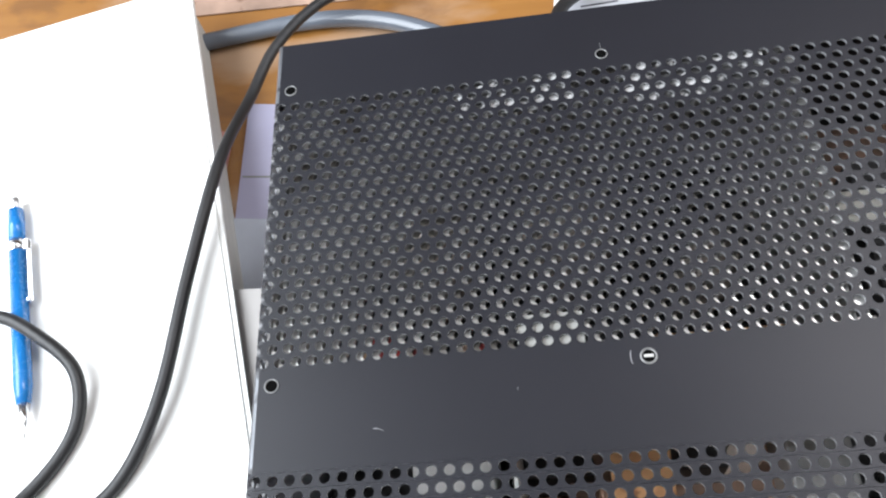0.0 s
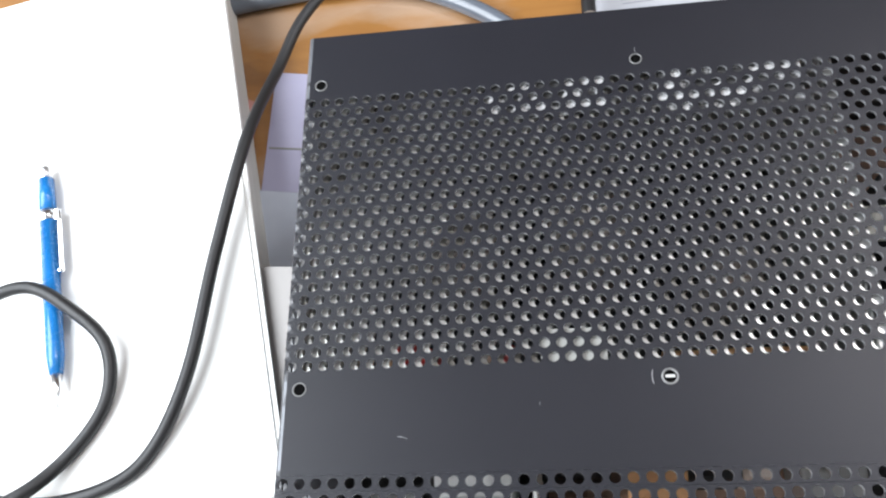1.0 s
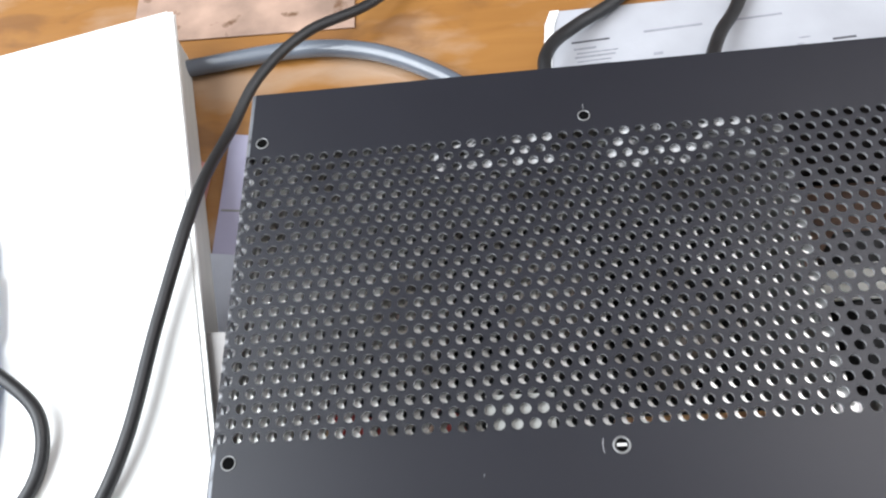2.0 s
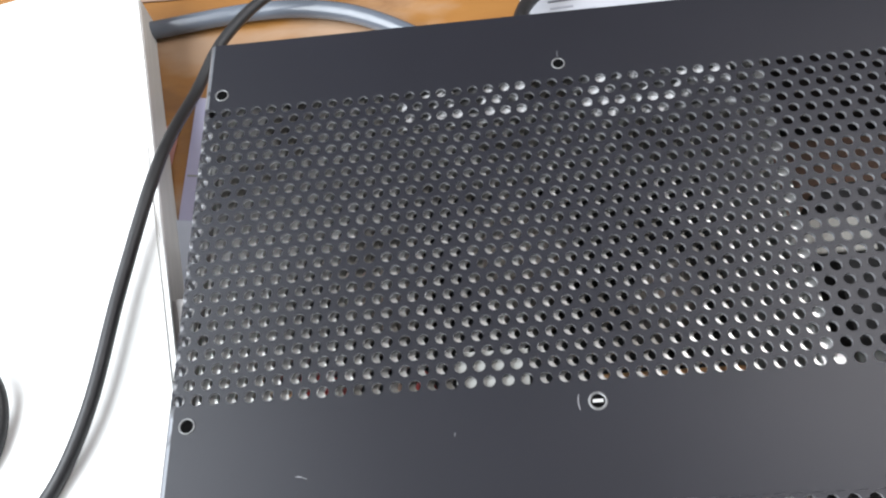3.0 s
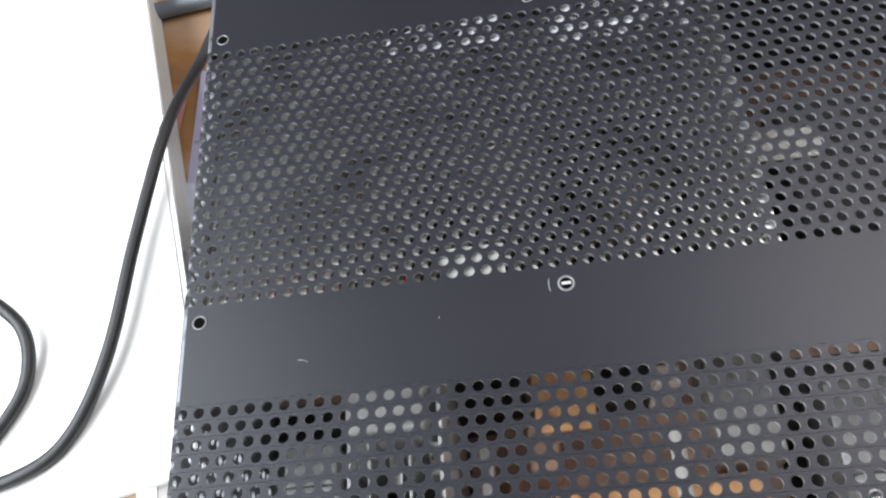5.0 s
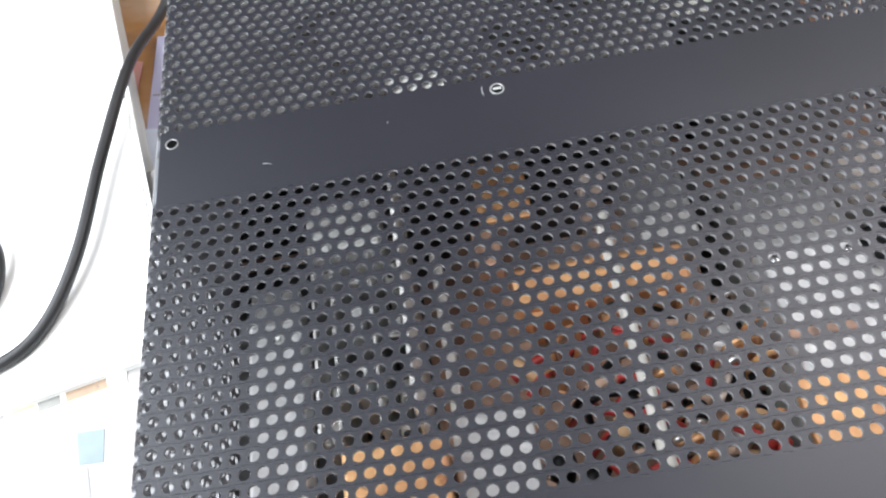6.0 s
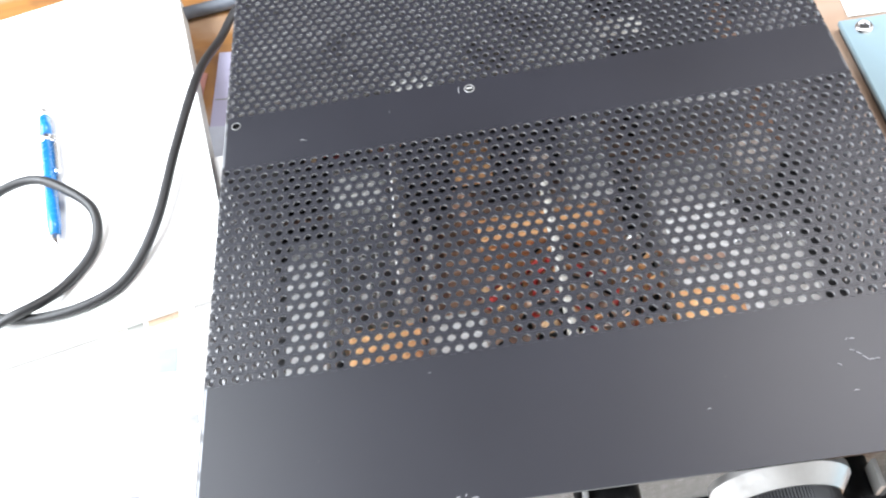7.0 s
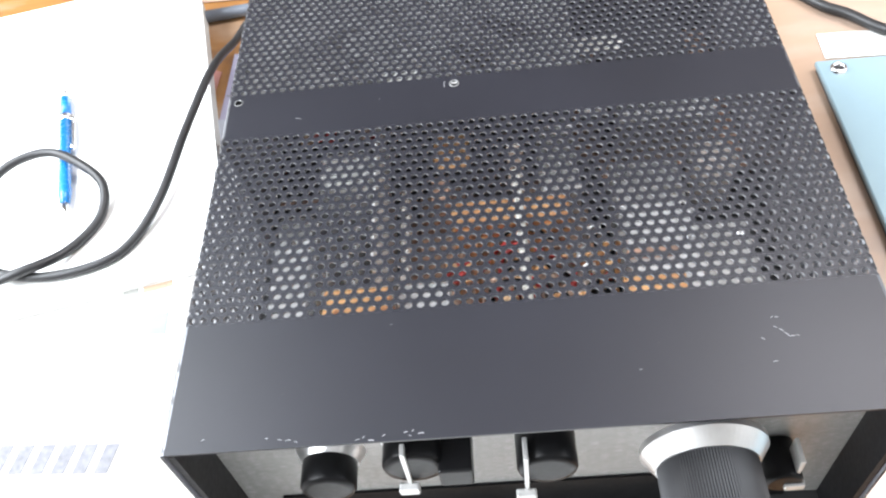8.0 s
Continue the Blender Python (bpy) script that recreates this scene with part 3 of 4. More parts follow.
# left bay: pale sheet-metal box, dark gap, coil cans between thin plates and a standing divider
# black sheet added so the bay floor reads as deep shade
inside("bay_shade", 0.0035, 0.0735, 0.03, 0.178, ZC + 0.0005, ZC + 0.002, DARK, "black sheet added as shade over the bay floor", 0.0003)
inside("filter_flange", 0.0118, 0.0296, 0.1462, 0.16, ZC, 0.0765, ALU_DULL, "dull rear flange", 0.001)
filter_box = inside("filter_box", 0.0115, 0.0305, 0.034, 0.1456, ZC, 0.079, LID, "pale aluminium filter box", 0.0015)
for fy in (0.045, 0.139):
    part("box_screw", lathe([(0, 0), (0.0022, 0), (0.002, 0.0012), (0, 0.0015)], 14, Matrix.Translation((0.021, fy, 0.079))), CHROME, filter_box, "", None, True)
# dark plates added as shade: gap beside the filter box, cage floor
inside("gap_shade", 0.0314, 0.0395, 0.036, 0.152, ZC + 0.0025, 0.0665, DARK, "", 0.0005)
inside("cage_floor_shade", 0.004, 0.165, 0.184, 0.289, ZC + 0.0005, ZC + 0.002, DARK, "", 0.0003)
inside("coil_shield", 0.0392, 0.0636, 0.1545, 0.1765, ZC + 0.0025, 0.104, BRIGHT, "pale aluminium coil shield", 0.0012)
for px in (0.0418, 0.0478, 0.0598):
    inside("coil_plate", px, px + 0.0009, 0.086, 0.152, ZC + 0.0025, 0.112, ALU, "thin bright edge of an upright plate", 0.0002)
inside("divider", 0.0712, 0.0724, 0.084, 0.178, ZC + 0.0025, 0.131, BRIGHT, "standing aluminium divider", 0.0002)
inside("rail", 0.0796, 0.0834, 0.06, 0.148, 0.092, 0.102, BRIGHT, "bright metal rail", 0.0005)
for i, (cx, cy) in enumerate(((0.0449, 0.147), (0.0538, 0.144), (0.0655, 0.1475), (0.0449, 0.129), (0.0538, 0.1265), (0.0655, 0.1265), (0.0449, 0.111), (0.0655, 0.106), (0.0538, 0.108), (0.0449, 0.094), (0.0655, 0.0905))):
    top = 0.104 - 0.005 * (i * 5 % 4)
    can = inside("coil_can", cx - 0.0021, cx + 0.0021, cy - 0.0052, cy + 0.0052, ZC + 0.0025, top, (LID, ALU, BRIGHT, ALU_DULL)[i % 4], "square aluminium coil can", 0.0007)
    part("tuning_slug", lathe([(0.0013, top + 0.0002), (0.0013, top + 0.0006), (0, top + 0.0006)], 12, Matrix.Translation((cx, cy, 0))), BRIGHT if i % 2 else DARK, can)

# middle: circuit board, copper screen, white coil former, wires
inside("circuit_board", 0.0865, 0.1703, 0.0446, 0.1612, 0.08, 0.0816, BROWN, "brown circuit board", 0.0003)
inside("dark_shield", 0.0680, 0.0943, 0.1612, 0.1780, ZC, 0.09, DARK, "black shield box", 0.001)
inside("copper_screen", 0.1043, 0.1585, 0.1178, 0.1325, 0.09, 0.1095, COPPER, "bright copper screen")
for sx in (0.1085, 0.122, 0.146, 0.1545):
    inside("screen_tab", sx, sx + 0.004, 0.1155, 0.1176, 0.088, 0.1075, COPPER, "", 0.0003)
inside("board_relay", 0.1099, 0.1342, 0.1581, 0.1790, 0.082, 0.104, DARK, "black relay", 0.001)
part("coil_former", lathe([(0, 0), (0.0026, 0), (0.0026, 0.003), (0.0022, 0.004), (0.0022, 0.092), (0.0026, 0.093), (0.0026, 0.096), (0, 0.096)], 16, Matrix.Translation((0.1356, 0.1455, 0.1125)) @ Matrix.Rotation(radians(90), 4, "X")), PAPER_OLD, radio, "white ceramic coil former", smooth=True)
r5 = random.Random(11)
for i in range(90):
    x, y = r5.uniform(0.103, 0.171), r5.uniform(0.05, 0.114)
    up = r5.uniform(0.6, 2.0)
    if i % 3 == 0:
        part("capacitor", lathe([(0, 0), (0.0036, 0), (0.0039, 0.001), (0.0039, 0.011 * up), (0.0034, 0.012 * up), (0, 0.012 * up)], 16, Matrix.Translation((x, y, 0.0818))), (BLACK, LID, BLACK, TAN, COPPER, BROWN, BLACK)[i // 3 % 7], radio, "", None, True)
    elif i % 3 == 1:
        turn = r5.uniform(-1.2, 1.2)
        c, n = 0.006 * math.cos(turn), 0.006 * math.sin(turn)
        part("resistor", tube([(x - c, y - n, 0.088 + 0.008 * up), (x, y, 0.0895 + 0.008 * up), (x + c, y + n, 0.088 + 0.008 * up)], 0.0017, 8, 3), (TAN, RED, BROWN, CERAMIC, RED)[i // 3 % 5], radio, "", None, True)
    else:
        part("coil", tube([(x, y, 0.0816), (x + 0.001, y, 0.09 + 0.009 * up), (x + 0.007, y + 0.001, 0.092 + 0.009 * up), (x + 0.008, y, 0.0816)], 0.0012, 6, 4), (COPPER, COPPER, ALU)[i // 3 % 3], radio, "", None, True)
for i, mat in enumerate((RED, BROWN, BLACK, RED, BLACK, RED, BLACK, RED, RED, BLACK)):
    y = 0.06 + 0.0058 * i
    part("wire", tube([(0.11 + r5.uniform(0, 0.015), y, 0.083), (0.12 + r5.uniform(0, 0.015), y + 0.006, 0.101), (0.142, y + r5.uniform(-0.006, 0.006), 0.104), (0.16 + r5.uniform(-0.01, 0.008), y, 0.088)], 0.0012, 7, 6), mat, radio, "", None, True)
inside("copper_bracket", 0.0492, 0.0778, 0.0320, 0.0806, ZC + 0.0025, 0.12, COPPER, "bright copper bracket", 0.0015)
inside("pale_bracket", 0.0794, 0.1027, 0.0340, 0.0876, ZC, 0.11, LID, "pale metal bracket", 0.0015)
inside("copper_bracket", 0.1488, 0.1724, 0.0335, 0.0539, ZC, 0.09, COPPER, "bright copper bracket", 0.0015)
inside("copper_tab", 0.0975, 0.1145, 0.1455, 0.17, 0.117, 0.1185, COPPER, "dull copper tab", 0.0005)
inside("board_block", 0.0945, 0.1035, 0.138, 0.1545, 0.082, 0.105, TARNISH, "brown insulating block", 0.001)
# black block added for the shade in a narrow gap
inside("gap_shade_block", 0.1668, 0.1795, 0.146, 0.177, ZC + 0.0025, 0.084, DARK, "black strip added as the shade of a gap", 0.001)
inside("pale_stub", 0.1322, 0.1402, 0.157, 0.1635, 0.09, 0.114, CERAMIC, "pale ceramic stub", 0.001)
inside("grey_cover", 0.1472, 0.1655, 0.1345, 0.178, 0.088, 0.11, ALU_DULL, "grey metal cover", 0.001)

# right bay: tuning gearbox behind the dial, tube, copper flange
# this bay's floor shade is a black sheet too
inside("bay_shade", 0.1665, 0.2605, 0.03, 0.178, ZC + 0.0005, ZC + 0.002, DARK, "black sheet added as shade over the bay floor", 0.0003)
gear = inside("tuning_gearbox", 0.1823, 0.2145, 0.034, 0.1302, ZC + 0.0025, 0.104, LID, "pale aluminium tuning gearbox", 0.002)
part("gear_cover", box(0.1815, 0.2145, 0.1308, 0.1592, ZC + 0.0025, 0.1, 0.002), ALU_DULL, gear, "duller rear cover")
part("gear_side", box(0.215, 0.2395, 0.036, 0.1212, ZC + 0.0025, 0.095, 0.002), ALU_DULL, gear, "duller side housing")
part("gear_plate", box(0.1768, 0.2035, 0.036, 0.0845, 0.1042, 0.1075, 0.0008), COPPER, gear, "copper flange")
part("gear_plate", box(0.181, 0.2035, 0.0955, 0.1003, 0.1042, 0.107, 0.0006), TARNISH, gear, "copper flange")
for gx, gy in ((0.1865, 0.123), (0.2095, 0.1225), (0.1865, 0.107), (0.2095, 0.106), (0.2205, 0.113), (0.2345, 0.112), (0.2345, 0.06)):
    part("gear_screw", lathe([(0, 0), (0.0022, 0), (0.002, 0.0012), (0, 0.0016)], 14, Matrix.Translation((gx, gy, 0.104 if gx < 0.215 else 0.095))), CHROME, gear, "", None, True)
part("tube", lathe([(0, 0), (0.0105, 0), (0.0105, 0.026), (0.0095, 0.0305), (0.0065, 0.0335), (0.003, 0.0348), (0, 0.035)], 24), CERAMIC, radio, "vacuum tube with a pale glass top", Matrix.Translation((0.2352, 0.1625, ZC + 0.0025)), True)
inside("bright_clip", 0.2205, 0.2255, 0.166, 0.1675, 0.08, 0.108, CHROME, "small bright spring clip", 0.0003)

# ---- papers on the desk ----
UX = Vector((0.9773, 0.212))
UY = Vector((-0.212, 0.9773))
BR = Vector((-0.0305, 0.1657))


def sheet(dx, dy, w, h, turn):
    """Corners of a page whose lower right corner is near the stack's."""
    c, s = math.cos(radians(turn)), math.sin(radians(turn))
    u = Vector((UX.x * c - UX.y * s, UX.x * s + UX.y * c))
    v = Vector((-u.y, u.x))
    o = BR + UX * dx + UY * dy
    return [tuple(o), tuple(o + v * h), tuple(o + v * h - u * w), tuple(o - u * w)]


stack = thing("paper_stack", "thick stack of blank white paper lying askew on the desk", "paper")
rz = random.Random(3)
z = 0.0312
part("page_block", slab(sheet(-0.004, 0.108, 0.2, 0.186, 0.0), 0.0005, z - 0.0002, 0.0006), PAGE_EDGE, stack, "slightly uneven page edges")
for i in range(6):
    th = 0.0008
    part("page", slab(sheet(rz.uniform(-0.0025, 0.0008), rz.uniform(-0.0003, 0.002), 0.21, 0.297, rz.uniform(-0.2, 0.2)), z, z + th - 0.00015), PAPER, stack)
    z += th
TOP = z

pile = thing("printed_sheets", "pile of large white printed sheets lying on the desk", "paper")
PZ = 0.031
outline = [(-0.4438, -0.2709), (-0.002, -0.2603), (-0.0022, 0.0288), (-0.0039, 0.2651), (-0.0511, 0.2675), (-0.1903, 0.2425), (-0.4218, 0.2044)]
part("page_block", slab([(x * 1.0 - 0.0015, y - 0.0015) for x, y in outline], 0.0005, PZ - 0.0012, 0.0006), PAGE_EDGE, pile, "slightly uneven page edges")
for i in range(2):
    part("page", slab([(x + rz.uniform(-0.0008, 0.0008), y + rz.uniform(-0.0006, 0.0006)) for x, y in outline], PZ - 0.0011 + 0.0006 * i, PZ - 0.0006 + 0.0006 * i), PAPER_PILE, pile)
for i in range(6):
    bx, by, wd = -0.1385 + i * 0.0112, 0.0475 - 0.0006 * i, 0.0068
    part("printed_bar", slab([(bx, by), (bx + wd, by), (bx + wd + 0.0034, by + 0.0155), (bx + 0.0034, by + 0.0155)], PZ, PZ + 0.0002), PRINT, pile, "pale grey print")
part("stain", slab([(-0.0638, 0.0377), (-0.056, 0.0358), (-0.0531, 0.0547), (-0.057, 0.0636), (-0.0618, 0.0556)], PZ, PZ + 0.0002), PAPER_OLD, pile)
loose = thing("paper_sheet", "loose white sheet lying on the desk before the radio", "paper")
part("page", slab([(-0.0049, -0.2857), (0.2238, -0.277), (0.214, -0.0163), (-0.005, -0.0203)], 0.0004, 0.0012), PAPER, loose)

strip = thing("photo_card", "small printed colour card peeping out under the paper stack", "card")
part("card", slab([(-0.1035, 0.146), (-0.0765, 0.1515), (-0.0535, 0.156), (-0.056, 0.1735), (-0.106, 0.163)], PZ + 0.0001, PZ + 0.0005), PAPER_OLD, strip)
for xa, xb, mat in ((-0.1, -0.0908, CREAM), (-0.0897, -0.0806, GREYTONE), (-0.0783, -0.0615, ORANGE_PRINT)):
    ya, yb = 0.144 + (xa + 0.115) * 0.21, 0.144 + (xb + 0.115) * 0.21
    part("printed_patch", slab([(xa, ya), (xb, yb), (xb - 0.004, yb + 0.016), (xa - 0.004, ya + 0.016)], PZ + 0.0005, PZ + 0.0007), mat, strip)

marks = ((-0.1975, 0.0957, 0.014, 0.005), (-0.1725, 0.1157, 0.01, 0.003), (-0.1583, 0.0737, 0.03, 0.002), (-0.2937, 0.0644, 0.03, 0.004), (-0.0561, 0.0922, 0.01, 0.006), (-0.085, 0.0721, 0.022, 0.0015))
for mx, my, mw, mh in marks:
    part("printed_mark", slab([(mx, my), (mx + mw, my + 0.001), (mx + mw - 0.001, my + mh), (mx + 0.001, my + mh)], PZ, PZ + 0.0002), PAPER_FAINT, pile, "faint grey print")
part("printed_patch", slab([(-0.0703, 0.1242), (-0.0606, 0.1238), (-0.0614, 0.1377), (-0.0727, 0.1378)], PZ, PZ + 0.0002), BLUE_TINT, pile, "faded pale blue print")
part("printed_patch", slab([(-0.0936, 0.1031), (-0.0625, 0.1018), (-0.0668, 0.1229), (-0.0971, 0.1227)], PZ, PZ + 0.0002), GREY_TINT, pile, "faded grey print")
lilac = thing("lilac_card", "lilac card lying on the desk beside the radio", "card")
part("card", slab([(-0.0681, 0.3199), (-0.0162, 0.3125), (-0.0129, 0.3876), (-0.0662, 0.3962)], 0.0006, 0.0018), LILAC, lilac)
part("printed_line", slab([(-0.0662, 0.3477), (-0.0164, 0.3412), (-0.0164, 0.3424), (-0.0662, 0.3489)], 0.0018, 0.002), GREYTONE, lilac)
sleeve = thing("plastic_sleeve", "pale clear plastic sleeve under the papers", "sleeve")
part("film", slab([(-0.0719, 0.2648), (-0.0101, 0.2643), (-0.0143, 0.3154), (-0.0738, 0.3239)], 0.0016, 0.0026, 0.0004), SLEEVE, sleeve)
pink = thing("tinted_note", "small faded pinkish note on the desk", "paper")
part("page", slab([(-0.0999, 0.3521), (-0.0767, 0.345), (-0.0739, 0.3774), (-0.0912, 0.3853)], 0.0005, 0.0011), material("faded_pink_paper", (0.36, 0.17, 0.15), 0.7, var=0.2), pink)

# ---- mechanical pencil on the stack ----
tip, end = Vector((-0.134, 0.203)), Vector((-0.1645, 0.323))
length = (end - tip).length
pencil = thing("mechanical_pencil", "blue mechanical pencil with a metal tip and clip, on blank paper", "pencil")
ang = math.atan2(end.y - tip.y, end.x - tip.x)
PM = Matrix.Translation((tip.x, tip.y, TOP + 0.0042)) @ Matrix.Rotation(ang, 4, "Z") @ Matrix.Rotation(radians(90), 4, "Y")
k = length / 0.134
part("barrel", lathe([(0, 0.0165 * k), (0.0029, 0.0165 * k), (0.0039, 0.026 * k), (0.004, 0.1 * k), (0.004, 0.1 * k), (0, 0.1 * k)], 24), BLUE, pencil, "blue plastic barrel", PM, True)
part("tip", lathe([(0, 0), (0.0004, 0), (0.0005, 0.005 * k), (0.0013, 0.006 * k), (0.0028, 0.0164 * k), (0, 0.0164 * k)], 20), CHROME, pencil, "pointed metal tip", PM, True)
part("ferrule", lathe([(0, 0.1001 * k), (0.0037, 0.1001 * k), (0.0037, 0.107 * k), (0, 0.107 * k)], 20), CHROME, pencil, "bright metal ring", PM, True)
part("cap", lathe([(0, 0.1071 * k), (0.0038, 0.1071 * k), (0.0036, 0.126 * k), (0, 0.126 * k)], 20), BLUE, pencil, "blue end cap", PM, True)
part("push_button", lathe([(0, 0.1261 * k), (0.0026, 0.1261 * k), (0.0026, 0.133 * k), (0.002, 0.134 * k), (0, 0.134 * k)], 18), ALU, pencil, "metal push button", PM, True)
clip = merge(box(-0.0002, 0.0006, -0.0064, -0.0044, 0.07 * k, 0.106 * k, 0.0002), box(-0.0016, 0.0016, -0.0058, -0.0036, 0.1 * k, 0.106 * k, 0.0003), lathe([(0, 0), (0.0014, 0.0005), (0.0018, 0.0018), (0, 0.003)], 12, Matrix.Translation((0, -0.005, 0.069 * k))))
part("clip", clip, CHROME, pencil, "bright metal pocket clip", PM)

# ---- cables ----
RC = 0.0029
cable = thing("black_cable", "thin black cable looped over the paper and past the radio", "cable")
zt = TOP + RC
part("sheath", tube([(0.0553, 0.5341, 0.004), (0.0166, 0.4755, 0.012), (-0.0197, 0.4414, 0.026), (-0.043, 0.4118, 0.028), (-0.0548, 0.3789, 0.028), (-0.0615, 0.3317, zt + 0.003), (-0.07, 0.2707, zt + 0.004), (-0.0763, 0.2173, zt + 0.003), (-0.0889, 0.1846, zt), (-0.1068, 0.1695, zt), (-0.139, 0.1631, zt + 0.001), (-0.1732, 0.1709, zt + 0.005), (-0.1925, 0.1993, zt + 0.006), (-0.191, 0.2314, zt + 0.006), (-0.177, 0.2492, zt + 0.009), (-0.1555, 0.2567, zt + 0.009), (-0.1333, 0.246, zt + 0.008), (-0.1151, 0.2291, zt + 0.004), (-0.1134, 0.2049, zt), (-0.1271, 0.1807, zt + 0.001), (-0.1458, 0.1626, zt + 0.008), (-0.1784, 0.1551, zt + 0.004), (-0.2331, 0.151, zt), (-0.2935, 0.1547, zt), (-0.3466, 0.1692, 0.0235), (-0.4305, 0.1898, 0.0225)], RC, 14, 8), RUBBER, cable, smooth=True)
grey = thing("grey_cable", "thick grey vinyl cable curving across the desk", "cable")
part("sheath", tube([(-0.2048, 0.4317, 0.0052), (-0.1449, 0.438, 0.0052), (-0.101, 0.4416, 0.0052), (-0.0354, 0.4482, 0.0052), (0.0075, 0.4427, 0.0052), (0.0427, 0.4251, 0.0052), (0.0678, 0.4028, 0.0052), (0.0822, 0.371, 0.0052), (0.0892, 0.3295, 0.02), (0.0917, 0.3039, 0.04)], 0.005, 16, 8), GREYCABLE, grey, smooth=True)

doc = thing("paper_sheet", "white printed sheet with a torn edge behind the radio", "paper")
torn = []
rt = random.Random(8)
for i in range(14):
    t = i / 13
    torn.append((0.0991 + 0.0115 * t + rt.uniform(-0.0014, 0.0014) - 0.0034 * math.sin(math.pi * t), 0.3343 + 0.127 * t))
part("page", slab(torn[::-1] + [(0.0984, 0.3298), (0.2442, 0.3264), (0.3075, 0.4459), (0.2071, 0.4613)], 0.0005, 0.0012), DOCPAPER, doc)
part("torn_fringe", slab([(x - 0.0012, y) for x, y in torn] + [(x + 0.0035 + 0.0025 * rt.random(), y) for x, y in torn[::-1]], 0.0013, 0.0019), PAPER, doc, "white torn paper fibres")
for bx, by, bl, mat, bh in ((0.1202, 0.4367, 0.0205, INK_DARK, 0.0011), (0.1211, 0.4319, 0.012, FAINT, 0.0012), (0.1224, 0.4291, 0.022, FAINT, 0.0007), (0.1212, 0.4263, 0.0215, FAINT, 0.0009), (0.1222, 0.4234, 0.018, FAINT, 0.0007), (0.1231, 0.4207, 0.016, FAINT, 0.0007), (0.1591, 0.4399, 0.031, FAINT, 0.0013), (0.2018, 0.4419, 0.03, FAINT, 0.0012), (0.1623, 0.4239, 0.005, FAINT, 0.0016), (0.2533, 0.4227, 0.0118, INK_DARK, 0.0013), (0.2536, 0.4172, 0.0118, INK_DARK, 0.0015), (0.2351, 0.4189, 0.0038, FAINT, 0.0035), (0.303, 0.4513, 0.013, INK, 0.0009), (0.3064, 0.443, 0.012, FAINT, 0.0007), (0.2368, 0.4259, 0.006, FAINT, 0.0007)):
    part("printed_line", slab([(bx, by), (bx + bl, by + bl * 0.05), (bx + bl, by + bl * 0.05 + bh), (bx, by + bh)], 0.0012, 0.0014), mat, doc)
tc = bpy.data.curves.new("printed_figures", "FONT")
tc.body, tc.size, tc.extrude = "238", 0.0105, 0.0001
tc.materials.append(INK_DARK)
to = new("printed_figures", tc)
to.location = (0.1678, 0.4085, 0.0014)
to.rotation_euler = (0, 0, radians(3))
to.parent = doc
dome = thing("rubber_knob", "dark rounded rubber knob standing on the paper", "knob")
part("body", lathe([(0, 0), (0.0135, 0), (0.0135, 0.004), (0.0123, 0.008), (0.0092, 0.0112), (0.005, 0.0128), (0, 0.0133)], 32), RUBBER, dome, m=Matrix.Translation((0.2084, 0.4001, 0.0012)), smooth=True)

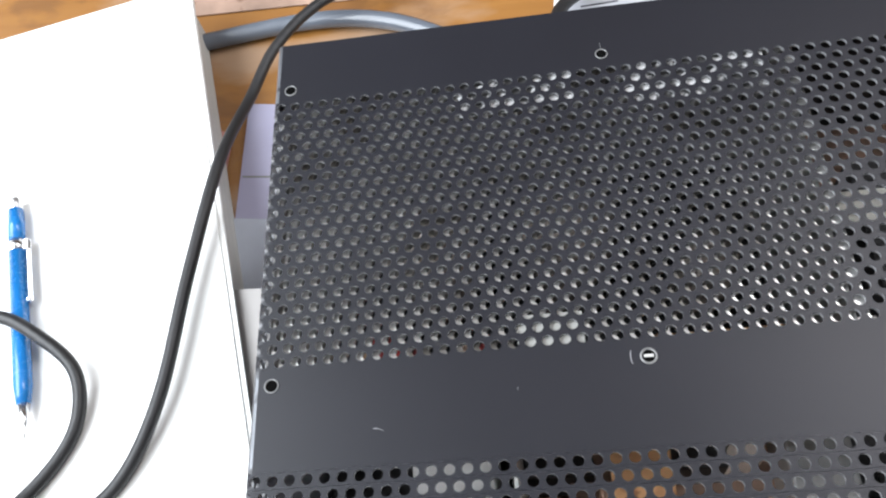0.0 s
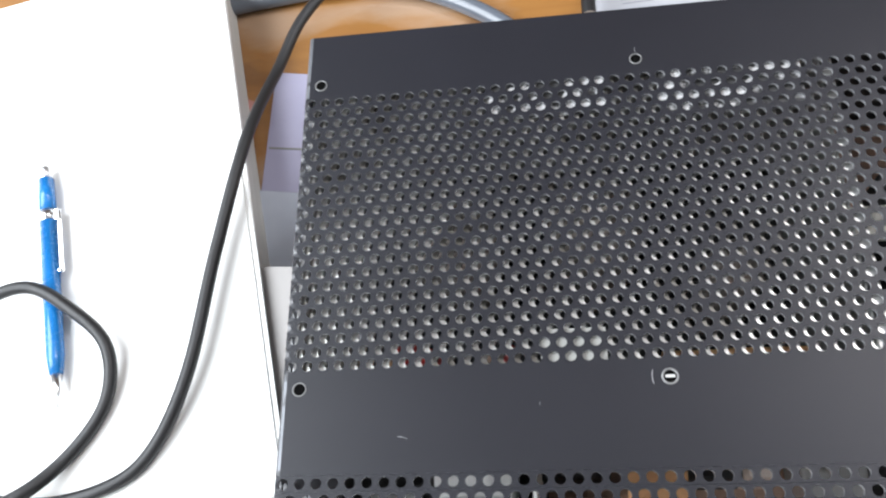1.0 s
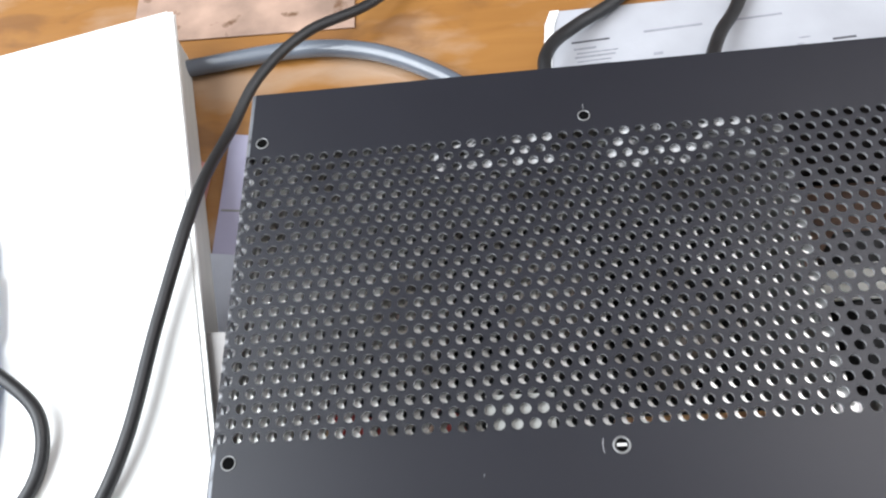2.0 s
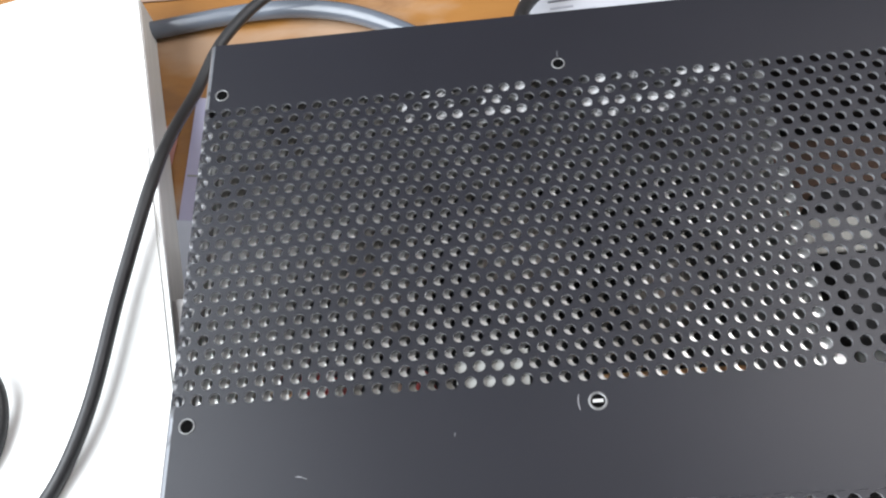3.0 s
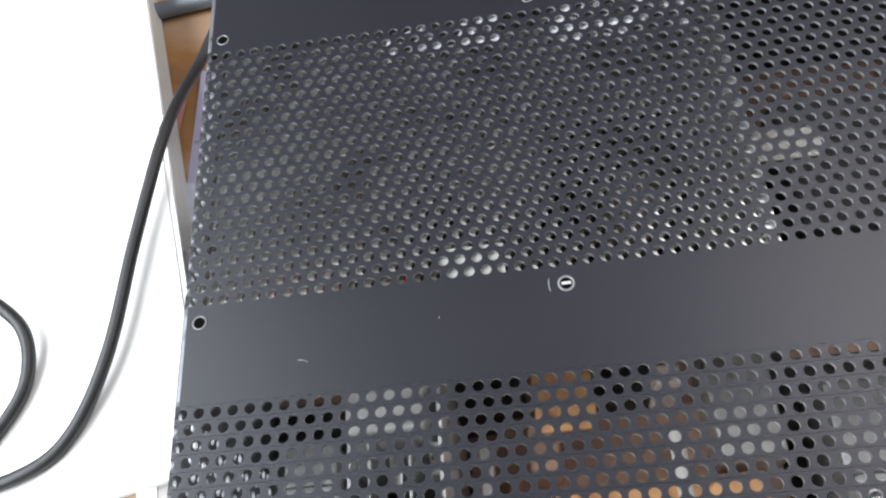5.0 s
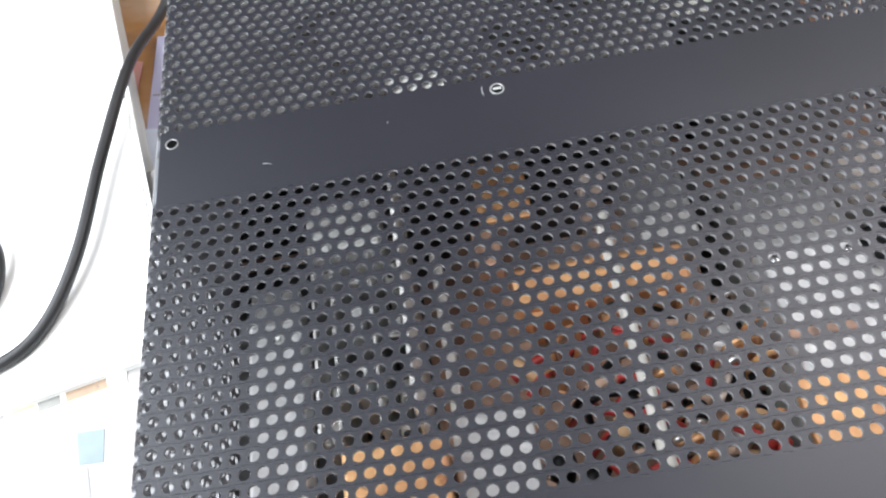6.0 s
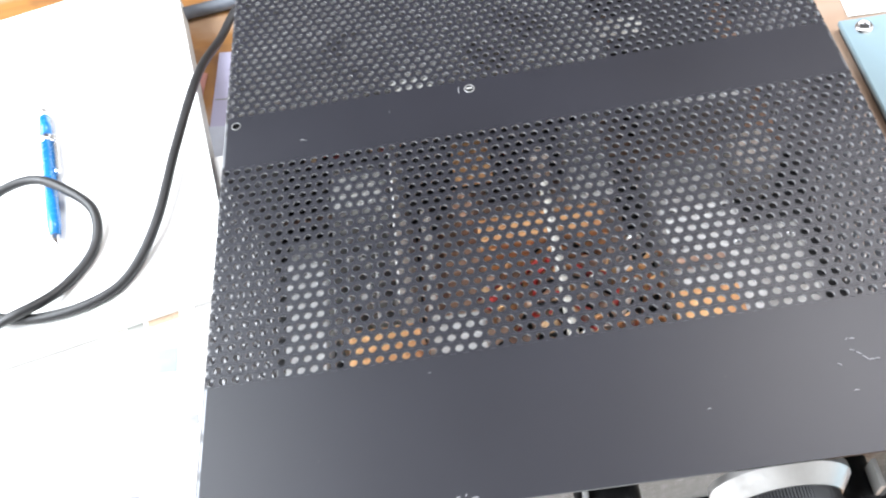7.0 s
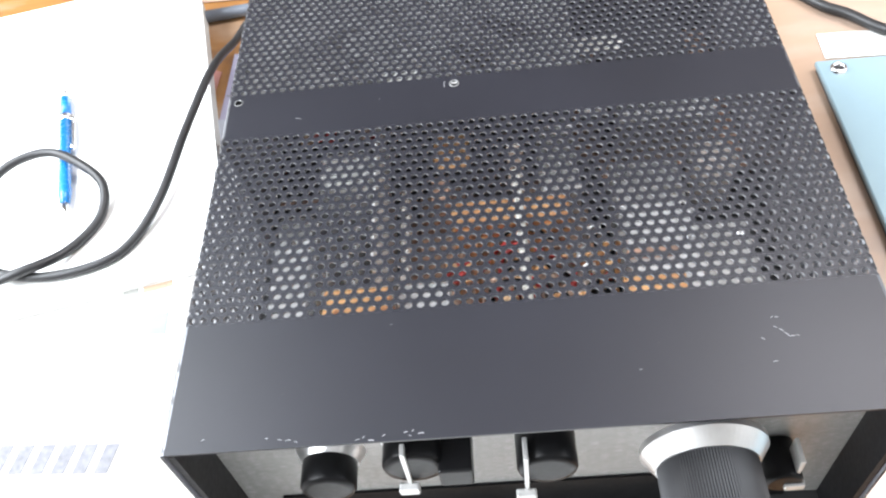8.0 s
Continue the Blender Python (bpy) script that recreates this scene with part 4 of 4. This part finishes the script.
for pts, bx in (([(0.1042, 0.3981, 0.02), (0.1045, 0.4131, 0.019), (0.1108, 0.4279, 0.015), (0.1239, 0.4424, 0.01), (0.1538, 0.4687, 0.005), (0.1978, 0.5249, 0.0045), (0.2128, 0.5567, 0.0045)], 0.102), ([(0.178, 0.3664, 0.034), (0.1822, 0.3887, 0.024), (0.1887, 0.4098, 0.016), (0.1964, 0.4278, 0.011), (0.2071, 0.4455, 0.007), (0.2252, 0.4818, 0.0045), (0.2897, 0.587, 0.0045)], 0.169)):
    c = thing("signal_cable", "black cable plugged into the back of the radio", "cable", "cables behind the radio")
    part("sheath", tube(pts, 0.0036, 12, 8), RUBBER, c, smooth=True)
    boot = bx < 0.13
    part("plug_boot" if boot else "plug", tube([(bx, D, 0.06), (bx, 0.335, 0.058), (bx, 0.365, 0.042), (pts[0][0], pts[0][1] - 0.012, pts[0][2] + 0.007), pts[0]], 0.0047 if boot else 0.0037, 14, 6), GREYPL if boot else RUBBER, c, "grey-brown plug boot" if boot else "", smooth=True)

# ---- right of the radio ----
lid = thing("blue_metal_panel", "pale blue enamelled metal panel with dark edges beside the radio", "panel")
part("plate", slab([(0.347, 0.1708), (0.3522, -0.2432), (0.6061, -0.253), (0.5957, 0.3179), (0.3485, 0.3208)], 0.0035, 0.0075, 0.0008), PALEBLUE, lid)
part("edge_strip", slab([(0.3485, 0.1708), (0.3536, -0.2411), (0.6041, -0.251), (0.5939, 0.316), (0.3499, 0.3189)], 0.0, 0.0035), RUBBER, lid, "dark rubber edging")
scr = part("screw", lathe([(0.003, 0.0002), (0.0032, 0.002), (0.0042, 0.0026), (0.0054, 0.0016), (0.0058, 0.0)], 28), CHROME, lid, "bright cup washer and screw", Matrix.Translation((0.3609, 0.3106, 0.0075)), True)
part("screw_head", lathe([(0, 0.001), (0.0029, 0.0008), (0.003, 0.0)], 20), DARK, scr)
tape = thing("white_tape", "strip of white paper tape on the desk", "tape")
part("strip", slab([(0.3596, 0.3295), (0.4924, 0.3245), (0.4916, 0.3507), (0.3609, 0.3557)], 0.0005, 0.0012), PAPER, tape)
rc = thing("black_cable", "black cable lying on the desk past the blue panel", "cable")
part("sheath", tube([(0.3356, 0.6148, 0.0042), (0.34, 0.5009, 0.0042), (0.3492, 0.4241, 0.0042), (0.3688, 0.3863, 0.0045), (0.3862, 0.3697, 0.005), (0.4018, 0.3491, 0.0065), (0.4273, 0.3224, 0.0112), (0.4757, 0.2772, 0.0117), (0.5339, 0.2279, 0.0117)], 0.0038, 12, 8), RUBBER, rc, smooth=True)
far = thing("paper_sheet", "faded tan sheet with brown stains at the back of the desk", "paper")
part("page", slab([(-0.1351, 0.4692), (-0.0006, 0.4649), (-0.004, 0.5722), (-0.1389, 0.5817)], 0.0005, 0.0012), material("faded_rose_paper", (0.3, 0.2, 0.15), 0.6, var=0.3, scale=40, second=(0.12, 0.06, 0.03), spots=0.4), far)
